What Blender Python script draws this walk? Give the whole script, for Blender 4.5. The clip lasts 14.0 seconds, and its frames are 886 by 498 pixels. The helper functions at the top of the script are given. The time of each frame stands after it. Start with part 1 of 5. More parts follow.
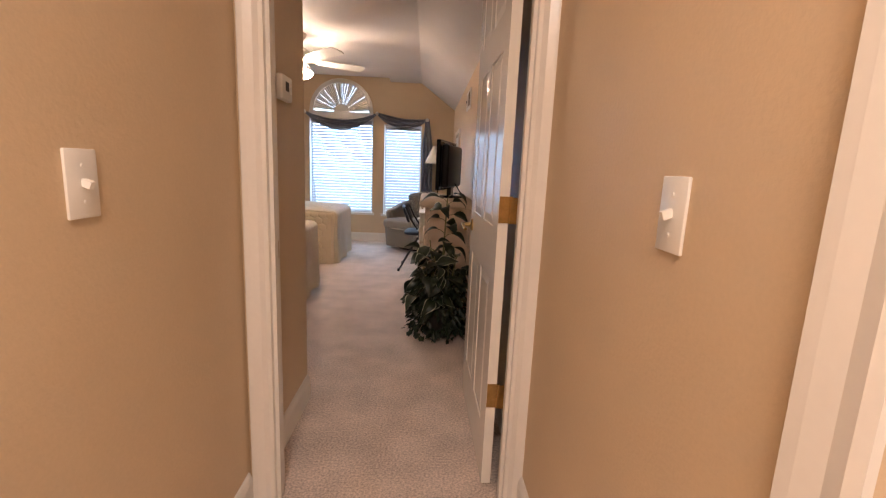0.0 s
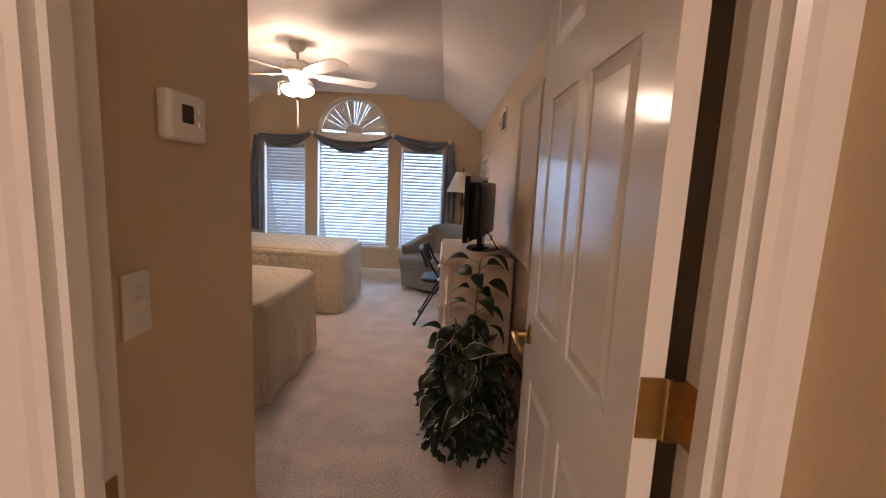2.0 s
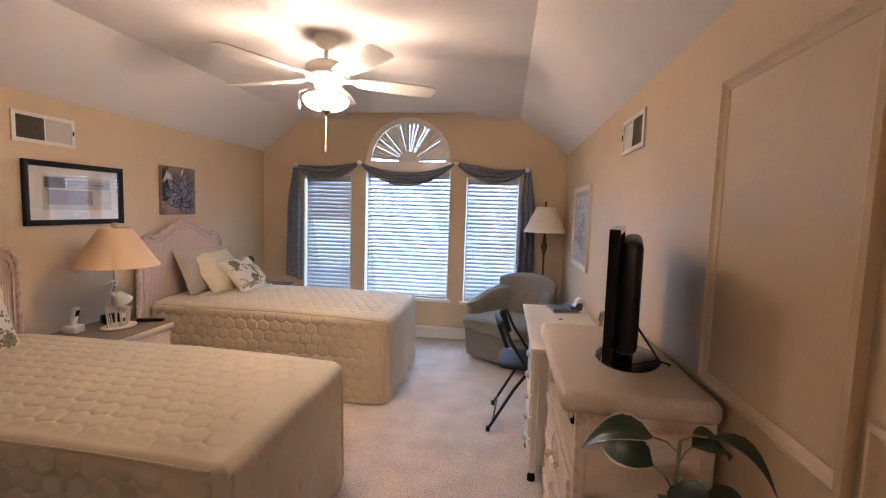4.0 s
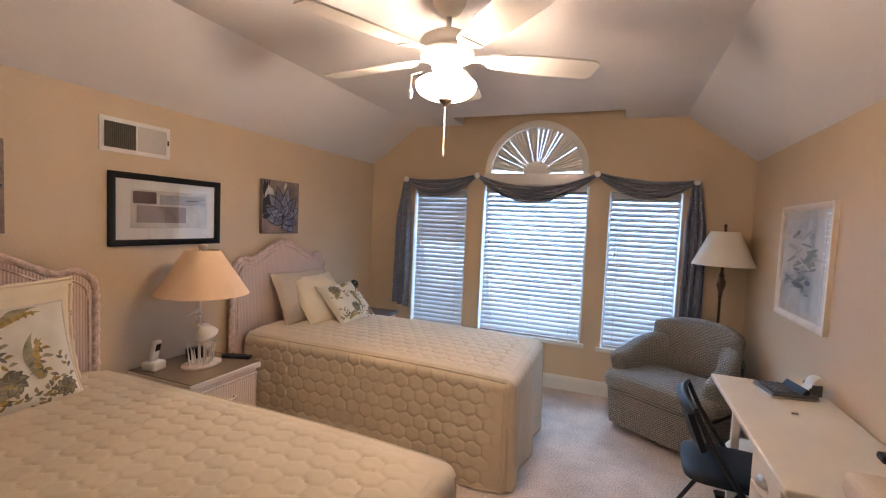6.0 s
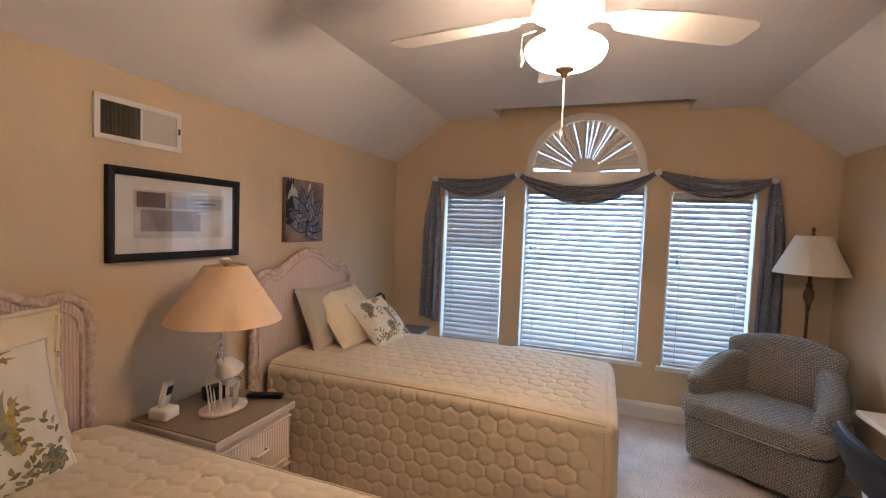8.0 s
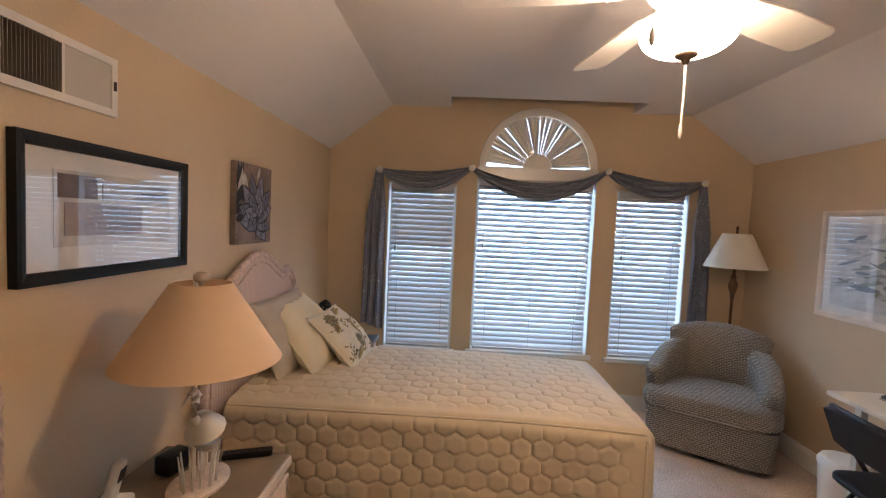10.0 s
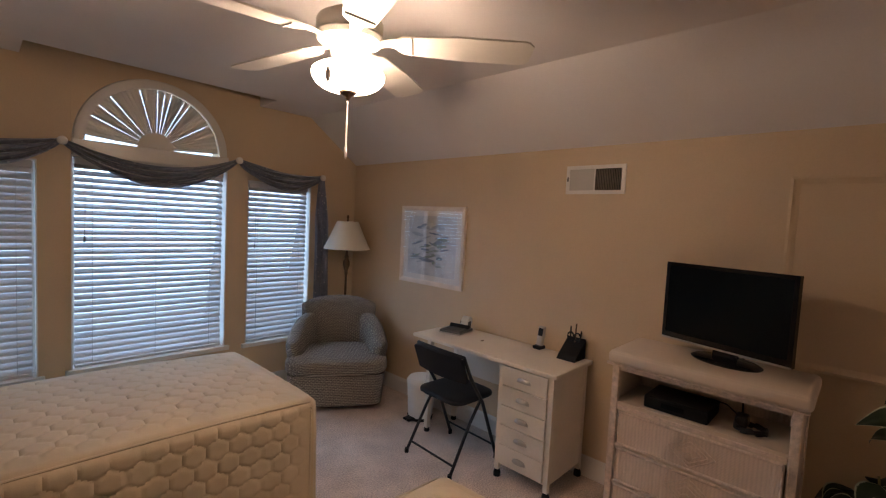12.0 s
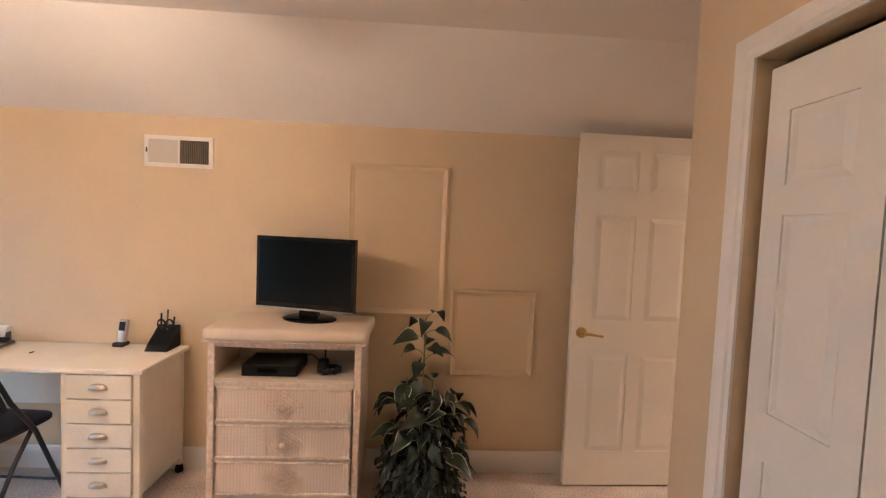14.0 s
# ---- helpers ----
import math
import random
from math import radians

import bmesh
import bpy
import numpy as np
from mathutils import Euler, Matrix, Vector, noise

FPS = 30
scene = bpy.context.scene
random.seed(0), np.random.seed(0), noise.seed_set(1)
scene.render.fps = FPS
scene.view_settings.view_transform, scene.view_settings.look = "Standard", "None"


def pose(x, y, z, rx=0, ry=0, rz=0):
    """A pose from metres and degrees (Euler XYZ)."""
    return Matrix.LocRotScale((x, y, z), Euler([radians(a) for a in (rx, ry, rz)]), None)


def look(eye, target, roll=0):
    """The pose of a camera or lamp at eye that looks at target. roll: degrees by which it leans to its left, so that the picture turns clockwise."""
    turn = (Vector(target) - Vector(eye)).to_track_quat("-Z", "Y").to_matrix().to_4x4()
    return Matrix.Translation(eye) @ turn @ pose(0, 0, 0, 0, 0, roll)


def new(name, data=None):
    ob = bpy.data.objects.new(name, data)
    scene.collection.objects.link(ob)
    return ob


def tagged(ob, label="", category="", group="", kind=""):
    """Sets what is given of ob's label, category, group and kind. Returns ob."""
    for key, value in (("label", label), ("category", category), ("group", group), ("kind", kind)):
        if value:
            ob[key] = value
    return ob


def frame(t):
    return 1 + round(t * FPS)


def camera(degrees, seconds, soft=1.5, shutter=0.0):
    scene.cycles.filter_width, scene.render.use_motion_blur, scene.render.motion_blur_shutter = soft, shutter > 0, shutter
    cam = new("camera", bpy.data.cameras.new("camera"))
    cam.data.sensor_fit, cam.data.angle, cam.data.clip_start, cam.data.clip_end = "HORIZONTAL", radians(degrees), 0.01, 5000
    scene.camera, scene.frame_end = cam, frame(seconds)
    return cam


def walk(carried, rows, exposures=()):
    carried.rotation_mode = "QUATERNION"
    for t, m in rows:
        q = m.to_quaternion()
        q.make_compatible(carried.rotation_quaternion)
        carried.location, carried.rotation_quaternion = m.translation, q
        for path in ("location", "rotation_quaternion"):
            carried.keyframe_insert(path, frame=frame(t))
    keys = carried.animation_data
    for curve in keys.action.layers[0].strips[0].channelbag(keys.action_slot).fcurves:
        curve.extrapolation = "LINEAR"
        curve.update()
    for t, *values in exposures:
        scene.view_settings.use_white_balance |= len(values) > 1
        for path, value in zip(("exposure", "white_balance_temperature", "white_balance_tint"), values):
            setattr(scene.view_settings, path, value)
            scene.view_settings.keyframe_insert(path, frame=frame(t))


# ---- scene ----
cam = camera(89.7, 14.0, soft=1.2)
PATH = [
    (0, (-0.549, 1.571, 1.182), (-0.463, 3.537, 0.825), 2.5),
    (0.5, (-0.568, 1.718, 1.179), (-0.532, 3.691, 0.853), 2.2),
    (1, (-0.621, 1.975, 1.201), (-0.609, 3.954, 0.911), 1.9),
    (1.5, (-0.595, 2.287, 1.224), (-0.578, 4.267, 0.941), 2.3),
    (2, (-0.583, 2.478, 1.352), (-0.586, 4.457, 1.058), 2.7),
    (2.5, (-0.653, 2.79, 1.372), (-0.688, 4.773, 1.114), 2.3),
    (5, (-0.854, 4.208, 1.481), (-1.415, 6.122, 1.342), 2.0),
    (5.5, (-0.957, 4.382, 1.485), (-1.661, 6.25, 1.366), 2.3),
    (6, (-1.109, 4.47, 1.473), (-1.842, 6.326, 1.352), 2.6),
    (6.5, (-1.277, 4.502, 1.481), (-2.032, 6.35, 1.373), 1.6),
    (7, (-1.46, 4.55, 1.485), (-2.14, 6.428, 1.376), 2.1),
    (7.5, (-1.563, 4.654, 1.47), (-2.242, 6.533, 1.366), 2.2),
    (10, (-2.469, 4.928, 1.477), (-2.54, 6.923, 1.361), 2.6),
    (10.5, (-2.609, 4.937, 1.506), (-2.315, 6.912, 1.396), 2.4),
    (11, (-2.654, 4.849, 1.511), (-2.152, 6.781, 1.388), 2.2),
    (11.5, (-2.726, 4.812, 1.533), (-1.822, 6.59, 1.391), 2.3),
    (12, (-2.779, 4.871, 1.548), (-1.328, 6.241, 1.421), 2.9),
    (12.5, (-2.787, 4.885, 1.528), (-1.032, 5.838, 1.425), 3.0),
    (13, (-2.789, 4.851, 1.519), (-0.881, 5.444, 1.427), 2.4),
    (13.5, (-2.791, 4.791, 1.515), (-0.814, 5.073, 1.414), 2.3),
    (14, (-2.788, 4.728, 1.489), (-0.794, 4.615, 1.385), 2.4),
]
EXPOSURE = [(0, 0.5, 6150, 15), (1.0, 0.3, 6200, 15), (2, 0.2, 6150, 17), (2.5, 0.6, 6050, 16), (5, 0.5, 5900, 14), (7.5, 0.33, 6150, 14), (11, 0.17, 6450, 14), (11.6, 0.06, 6500, 14), (12.0, -0.5, 6350, 17), (12.5, 0.22, 8300, 18), (13.0, 0.75, 8200, 18), (13.5, 0.88, 7400, 17), (14, 1.08, 6300, 14)]
walk(cam, [(t, look(eye, target, roll)) for t, eye, target, roll in PATH], EXPOSURE)

# ---- light ----
world = bpy.data.worlds.new("sky")
scene.world = world
world.use_nodes = True
sky = world.node_tree.nodes.new("ShaderNodeTexSky")
sky.sky_type, sky.sun_disc = "NISHITA", False
sky.sun_elevation, sky.sun_rotation = radians(50), radians(200)
world.node_tree.links.new(sky.outputs[0], world.node_tree.nodes["Background"].inputs[0])
world.node_tree.nodes["Background"].inputs[1].default_value = 0.12
sun = new("sun", bpy.data.lights.new("sun", "SUN"))
sun.data.energy, sun.data.angle, sun.data.color = 2.0, radians(0.6), (1, 0.95, 0.88)
sun.matrix_world = look((0, 0, 20), (4, 12, 0))
SKYLIGHT = 31.0
HALL_LIGHT = 26.0
GLOBE = 68.0
BULB = 225.0


def area(name, x, y, z, w, h, watts, color, rx, rz=0):
    lamp = new(name, bpy.data.lights.new(name, "AREA"))
    lamp.data.shape, lamp.data.size, lamp.data.size_y = "RECTANGLE", w, h
    lamp.data.energy, lamp.data.color = watts, color
    lamp.matrix_world = pose(x, y, z, rx, 0, rz)
    return lamp


DAY = (0.46, 0.71, 1.0)
area("daylight_west", -2.785, 9.0, 1.12, 0.66, 1.7, SKYLIGHT * 0.5, DAY, -72)
area("daylight_centre", -1.862, 9.0, 1.12, 1.05, 1.7, SKYLIGHT * 1.2, DAY, -72)
area("daylight_east", -0.928, 9.0, 1.12, 0.66, 1.7, SKYLIGHT * 0.68, DAY, -72)
area("daylight_arch", -1.862, 8.90, 2.26, 1.0, 0.58, SKYLIGHT * 0.35, DAY, -72)
area("hall_lamp", -0.65, 1.0, 2.40, 0.5, 0.5, HALL_LIGHT, (1.0, 0.83, 0.68), 0)


# ---- materials ----
def material(name, color, rough=0.6, metal=0.0, vary=0.12, scale=6.0, fine=90.0, bump=0.1, emit=0.0, spec=0.5, second=None, sheen=0.0, grain=0.5):
    m = bpy.data.materials.new(name)
    m.use_nodes = True
    n, l = m.node_tree.nodes, m.node_tree.links
    b = n["Principled BSDF"]
    b.inputs["Roughness"].default_value = rough
    b.inputs["Metallic"].default_value = metal
    b.inputs["Specular IOR Level"].default_value = spec
    b.inputs["Sheen Weight"].default_value = sheen
    co = n.new("ShaderNodeTexCoord")
    big, small = n.new("ShaderNodeTexNoise"), n.new("ShaderNodeTexNoise")
    big.inputs["Scale"].default_value, small.inputs["Scale"].default_value = scale, fine
    big.inputs["Detail"].default_value = 4
    small.inputs["Detail"].default_value = 3
    for t in (big, small):
        l.new(co.outputs["Object"], t.inputs["Vector"])
    add = n.new("ShaderNodeMath")
    add.operation = "MULTIPLY_ADD"
    l.new(small.outputs["Fac"], add.inputs[0])
    add.inputs[1].default_value = grain
    l.new(big.outputs["Fac"], add.inputs[2])
    ramp = n.new("ShaderNodeMix")
    ramp.data_type = "RGBA"
    dark = second or tuple(c * (1 - vary) for c in color)
    light = tuple(min(1, c * (1 + vary * 0.6)) for c in color)
    rng = n.new("ShaderNodeMapRange")
    middle, spread = 0.5 + 0.5 * grain, 0.17 * (1 + grain)
    rng.inputs[1].default_value, rng.inputs[2].default_value = middle - spread, middle + spread
    l.new(add.outputs[0], rng.inputs[0])
    l.new(rng.outputs[0], ramp.inputs["Factor"])
    ramp.inputs["A"].default_value, ramp.inputs["B"].default_value = (*dark, 1), (*light, 1)
    l.new(ramp.outputs["Result"], b.inputs["Base Color"])
    if bump:
        bp = n.new("ShaderNodeBump")
        bp.inputs["Strength"].default_value, bp.inputs["Distance"].default_value = bump, 0.004
        l.new(small.outputs["Fac"], bp.inputs["Height"])
        l.new(bp.outputs[0], b.inputs["Normal"])
    if emit:
        b.inputs["Emission Color"].default_value = (*color, 1)
        b.inputs["Emission Strength"].default_value = emit
    return m


def woven(name, color, pitch, rough=0.65, depth=0.6, axis="Z", dark=0.6):
    """Wicker: ribs along one axis crossed by fine strands."""
    m = material(name, color, rough, bump=0)
    n, l = m.node_tree.nodes, m.node_tree.links
    b, co = n["Principled BSDF"], n["Texture Coordinate"]
    w1, w2 = n.new("ShaderNodeTexWave"), n.new("ShaderNodeTexWave")
    w1.wave_type = w2.wave_type = "BANDS"
    w1.bands_direction, w2.bands_direction = ("Y", "Z") if axis == "Z" else ("X", "Y")
    w1.inputs["Scale"].default_value = 1 / pitch * 0.314
    w2.inputs["Scale"].default_value = 1 / pitch * 0.75
    for w in (w1, w2):
        w.inputs["Distortion"].default_value = 0.6
        l.new(co.outputs["Object"], w.inputs["Vector"])
    mul = n.new("ShaderNodeMath")
    mul.operation = "MULTIPLY_ADD"
    l.new(w2.outputs["Fac"], mul.inputs[0])
    mul.inputs[1].default_value = 0.45
    l.new(w1.outputs["Fac"], mul.inputs[2])
    bp = n.new("ShaderNodeBump")
    bp.inputs["Strength"].default_value, bp.inputs["Distance"].default_value = depth, 0.006
    l.new(mul.outputs[0], bp.inputs["Height"])
    l.new(bp.outputs[0], b.inputs["Normal"])
    mx = n.new("ShaderNodeMix")
    mx.data_type = "RGBA"
    l.new(mul.outputs[0], mx.inputs["Factor"])
    mx.inputs["A"].default_value = (*[c * dark for c in color], 1)
    mx.inputs["B"].default_value = (*color, 1)
    l.new(mx.outputs["Result"], b.inputs["Base Color"])
    return m


def glassy(name, rough=0.0, tint=(1, 1, 1)):
    m = bpy.data.materials.new(name)
    m.use_nodes = True
    b = m.node_tree.nodes["Principled BSDF"]
    b.inputs["Base Color"].default_value = (*tint, 1)
    b.inputs["Roughness"].default_value, b.inputs["Transmission Weight"].default_value = rough, 1.0
    b.inputs["IOR"].default_value = 1.45
    return m


WALL = material("wall_paint", (0.635, 0.487, 0.322), 0.55, vary=0.06, scale=2.0, fine=120, bump=0.22)
HALLWALL = WALL
CEIL = material("ceiling_paint", (0.77, 0.73, 0.715), 0.8, vary=0.05, scale=2, fine=120, bump=0.2)
TRIM = material("white_trim_paint", (0.76, 0.725, 0.68), 0.28, vary=0.04, scale=3, fine=60, bump=0.04)
CARPET = material("carpet_pile", (0.66, 0.545, 0.475), 0.95, vary=0.46, scale=5.0, fine=110, bump=1.0, sheen=0.2, grain=2.2)
DOORP = material("door_paint", (0.80, 0.765, 0.71), 0.18, vary=0.03, scale=3, fine=40, bump=0.05)
QUILT = material("quilt_cotton", (0.61, 0.50, 0.345), 0.8, vary=0.08, scale=5, fine=400, bump=0.2, sheen=0.15)
PIPING = material("quilt_piping", (0.60, 0.50, 0.36), 0.8, vary=0.1)
WICKER = woven("washed_wicker", (0.75, 0.60, 0.48), 0.016, dark=0.90, depth=0.28)
WICKERTOP = woven("washed_wicker_top", (0.66, 0.54, 0.42), 0.008, axis="XY", dark=0.93, depth=0.22)
BRAID = material("wicker_braid", (0.72, 0.58, 0.47), 0.65, vary=0.25, scale=40, fine=200, bump=0.6)
HEADWICKER = woven("pink_washed_wicker", (0.68, 0.515, 0.435), 0.013, dark=0.84, depth=0.45)
HEADBRAID = material("pink_washed_braid", (0.66, 0.50, 0.42), 0.65, vary=0.3, scale=40, fine=200, bump=0.7)
WHITEWOOD = material("cream_painted_wood", (0.78, 0.71, 0.61), 0.4, vary=0.06, scale=4, fine=50, bump=0.05)
BLACKPL = material("black_plastic", (0.008, 0.008, 0.009), 0.38, vary=0.2, bump=0.03, spec=0.22)
BLACKGLOSS = material("black_gloss_plastic", (0.006, 0.006, 0.007), 0.1, vary=0.1, bump=0.0, spec=0.3)
SCREEN = material("dark_screen_glass", (0.004, 0.006, 0.008), 0.12, vary=0.1, bump=0.0, spec=0.13)
BLACKMETAL = material("black_steel", (0.02, 0.02, 0.022), 0.4, metal=0.3, vary=0.2, bump=0.03)
VINYL = material("black_vinyl", (0.010, 0.011, 0.016), 0.5, vary=0.2, fine=150, bump=0.2, spec=0.3)
BRASS = material("aged_brass", (0.45, 0.30, 0.12), 0.32, metal=1.0, vary=0.25, scale=20, bump=0.05)
BRONZE = material("bronze_lamp_metal", (0.16, 0.10, 0.06), 0.4, metal=0.8, vary=0.3, scale=30, bump=0.1)
NICKEL = material("satin_nickel", (0.55, 0.51, 0.46), 0.3, metal=1.0, vary=0.1, bump=0.02)
PLASTICW = material("white_plastic", (0.80, 0.77, 0.72), 0.35, vary=0.03, bump=0.02)
SLAT = material("blind_slat_white", (0.61, 0.61, 0.62), 0.4, vary=0.03, bump=0.03)
SHADEP = material("pleated_paper_shade", (0.80, 0.76, 0.70), 0.8, vary=0.04, fine=200, bump=0.05)
SCARF = material("blue_grey_sheer_cloth", (0.20, 0.22, 0.29), 0.75, vary=0.3, scale=25, fine=220, bump=0.4, sheen=0.4)
_n, _l = SCARF.node_tree.nodes, SCARF.node_tree.links
_vo, _lt, _mx = _n.new("ShaderNodeTexVoronoi"), _n.new("ShaderNodeMath"), _n.new("ShaderNodeMix")
_vo.inputs["Scale"].default_value = 26
_l.new(_n["Texture Coordinate"].outputs["Object"], _vo.inputs["Vector"])
_lt.operation = "LESS_THAN"
_lt.inputs[1].default_value = 0.16
_l.new(_vo.outputs["Distance"], _lt.inputs[0])
_mx.data_type = "RGBA"
_l.new(_lt.outputs[0], _mx.inputs["Factor"])
_l.new(_n["Mix"].outputs["Result"], _mx.inputs["A"])
_mx.inputs["B"].default_value = (0.50, 0.52, 0.56, 1)
_l.new(_mx.outputs["Result"], _n["Principled BSDF"].inputs["Base Color"])
SHADE = material("cream_lamp_shade", (0.80, 0.74, 0.63), 0.85, vary=0.04, fine=300, bump=0.1)
SHADE2 = material("peach_lamp_shade", (0.82, 0.57, 0.36), 0.85, vary=0.04, fine=300, bump=0.1)
FANW = material("fan_white_enamel", (0.80, 0.75, 0.68), 0.35, vary=0.03, bump=0.02)
GLOBEM = material("lit_frosted_glass", (1.0, 0.75, 0.52), 0.5, vary=0.0, bump=0.0, emit=GLOBE)
BULBM = material("lit_bulb", (1.0, 0.75, 0.52), 0.5, vary=0.0, bump=0.0, emit=BULB)
POTM = material("dark_pot", (0.02, 0.018, 0.016), 0.5, vary=0.3)
FRAMEB = material("black_frame_wood", (0.008, 0.008, 0.009), 0.45, vary=0.2, bump=0.05, spec=0.25)
FRAMEW = material("pale_frame_wood", (0.66, 0.52, 0.40), 0.4, vary=0.15, scale=12, bump=0.08)
FRAMEP = material("limed_frame_wood", (0.80, 0.69, 0.58), 0.4, vary=0.1, scale=12, bump=0.08)
MATBOARD = material("mat_board", (0.80, 0.76, 0.70), 0.25, vary=0.02, bump=0.0)
LOUVRE = material("vent_louvre_enamel", (0.30, 0.25, 0.20), 0.45, vary=0.15)
# dark small parts; on the vents it also colours in shade behind the louvres
METALANDSHADE = material("dark_metal_and_vent_shade", (0.035, 0.03, 0.028), 0.5, vary=0.2)
PANE = glassy("window_glass")
GLASSTOP = material("smoked_glass_top", (0.25, 0.185, 0.12), 0.14, vary=0.1, bump=0.0, spec=0.3)
DARKTOP = material("dark_table_top", (0.05, 0.05, 0.055), 0.3, vary=0.2)


# ---- building helpers ----
def box(bm, x0, x1, y0, y1, z0, z1):
    v = [bm.verts.new((x, y, z)) for z in (z0, z1) for y in (y0, y1) for x in (x0, x1)]
    for q in ((0, 2, 3, 1), (4, 5, 7, 6), (0, 1, 5, 4), (2, 6, 7, 3), (0, 4, 6, 2), (1, 3, 7, 5)):
        bm.faces.new([v[i] for i in q])
    return v


def boxes(*dims):
    bm = bmesh.new()
    for d in dims:
        box(bm, *d)
    return bm


def rbox(x0, x1, y0, y1, z0, z1, r=0.005, seg=2):
    bm = boxes((x0, x1, y0, y1, z0, z1))
    bmesh.ops.bevel(bm, geom=bm.edges[:], offset=r, segments=seg, affect="EDGES", profile=0.5)
    return bm


def lathe(profile, seg=32, bm=None, sx=1.0, sy=1.0, cx=0.0, cy=0.0):
    bm = bm or bmesh.new()
    rings = []
    for r, z in profile:
        rings.append([bm.verts.new((cx + sx * r * math.cos(a), cy + sy * r * math.sin(a), z)) for a in [2 * math.pi * i / seg for i in range(seg)]])
    for a, b in zip(rings, rings[1:]):
        for i in range(seg):
            bm.faces.new((a[i], a[(i + 1) % seg], b[(i + 1) % seg], b[i]))
    for ring in (rings[0], rings[-1]):
        bm.faces.new(ring)
    return bm


def tube(points, r, seg=10, bm=None, cap=True, wobble=None):
    bm = bm or bmesh.new()
    pts = [Vector(p) for p in points]
    rings, up = [], Vector((0.013, 0.021, 1)).normalized()
    for i, p in enumerate(pts):
        d = (pts[min(i + 1, len(pts) - 1)] - pts[max(i - 1, 0)]).normalized()
        s = d.cross(up)
        s = d.cross(Vector((1, 0.02, 0))) if s.length < 0.05 else s
        s.normalize()
        u = s.cross(d)
        ring = []
        for k in range(seg):
            a = 2 * math.pi * k / seg
            rr = (r(i / max(1, len(pts) - 1)) if callable(r) else r) * (wobble(i, a) if wobble else 1)
            ring.append(bm.verts.new(p + rr * (math.cos(a) * s + math.sin(a) * u)))
        rings.append(ring)
    for a, b in zip(rings, rings[1:]):
        for k in range(seg):
            bm.faces.new((a[k], a[(k + 1) % seg], b[(k + 1) % seg], b[k]))
    if cap:
        bm.faces.new(rings[0])
        bm.faces.new(rings[-1])
    return bm


def sheet(fn, nu, nv, thick=0.0, bm=None):
    """A grid of points fn(u, v), u and v from 0 to 1, as a sheet with an optional second skin."""
    bm = bm or bmesh.new()
    g = [[bm.verts.new(fn(i / nu, j / nv)) for j in range(nv + 1)] for i in range(nu + 1)]
    for i in range(nu):
        for j in range(nv):
            bm.faces.new((g[i][j], g[i + 1][j], g[i + 1][j + 1], g[i][j + 1]))
    if thick:
        bm.normal_update()
        bmesh.ops.solidify(bm, geom=bm.faces[:], thickness=thick)
    return bm


def mesh_of(name, bm, mat, smooth=False):
    bmesh.ops.recalc_face_normals(bm, faces=bm.faces[:])
    me = bpy.data.meshes.new(name)
    bm.to_mesh(me)
    bm.free()
    me.materials.append(mat)
    if smooth:
        me.shade_smooth()
        me.set_sharp_from_angle(angle=radians(40))
    return me


def part(name, bm, mat, parent, label="", smooth=False, at=None):
    ob = new(name, mesh_of(name, bm, mat, smooth))
    ob.parent = parent
    if at is not None:
        ob.matrix_basis = at
    return tagged(ob, label)


def repeat(ob, parent, at):
    o = new(ob.name.split(".")[0], ob.data)
    o.parent = parent
    o.matrix_basis = at
    return o


def thing(name, m, label, category, group="", kind=""):
    ob = new(name)
    ob.empty_display_size = 0.1
    ob.matrix_basis = m
    return tagged(ob, label, category, group, kind)


def solid(name, bm, mat, label, category, kind="", smooth=False, m=None, group=""):
    ob = new(name, mesh_of(name, bm, mat, smooth))
    if m is not None:
        ob.matrix_basis = m
    return tagged(ob, label, category, group, kind)


def structure(name, bm, mat, label, smooth=False):
    return solid(name, bm, mat, label, name.split("_")[0], "structure", smooth)


# ---- the shell ----
XL, XR, YW, YC, XP = -3.56, -0.155, 8.59, 3.695, -1.115
KNEE, FLAT, FXL, FXR = 2.047, 2.415, -3.06, -0.665
HXL, HXR, YD0, YD1 = -1.12, -0.175, 2.975, 3.06
DX0, DX1, DTOP = -1.035, -0.236, 2.05

structure("floor", boxes((XL - 0.2, XR + 0.2, 0.2, YW + 0.02, -0.12, 0.0)), CARPET, "beige cut-pile carpet over the whole floor")
structure("ground", boxes((-400, 400, 9.4, 400, -3.2, -3.0)), material("lawn", (0.10, 0.13, 0.06), 0.9, vary=0.4), "grass ground outside the windows")
structure("wall_west", boxes((XL - 0.12, XL, YC - 0.7, YW, 0, 2.6)), WALL, "tan painted wall behind the beds")
structure("wall_east", boxes((XR, XR + 0.12, YD1, YW, 0, 2.6)), WALL, "tan painted knee wall behind the desk")
structure("wall_hall_west", boxes((HXL - 0.1, HXL, 0.3, YD0, 0, 2.5)), HALLWALL, "tan painted hallway wall with a light switch")
structure("wall_hall_east", boxes((HXR, HXR + 0.12, 1.88, YD0, 0, 2.5), (HXR, HXR + 0.12, 0.3, 1.05, 0, 2.5), (HXR, HXR + 0.12, 1.05, 1.88, 2.05, 2.5)), HALLWALL, "tan painted hallway wall beside another doorway")
structure("wall_hall_end", boxes((HXL - 0.1, HXR + 0.12, 0.18, 0.3, 0, 2.5)), HALLWALL, "tan painted wall closing the hallway")
structure("ceiling_hall", boxes((HXL - 0.1, HXR + 0.12, 0.18, YD1, 2.5, 2.6)), CEIL, "white hallway ceiling")
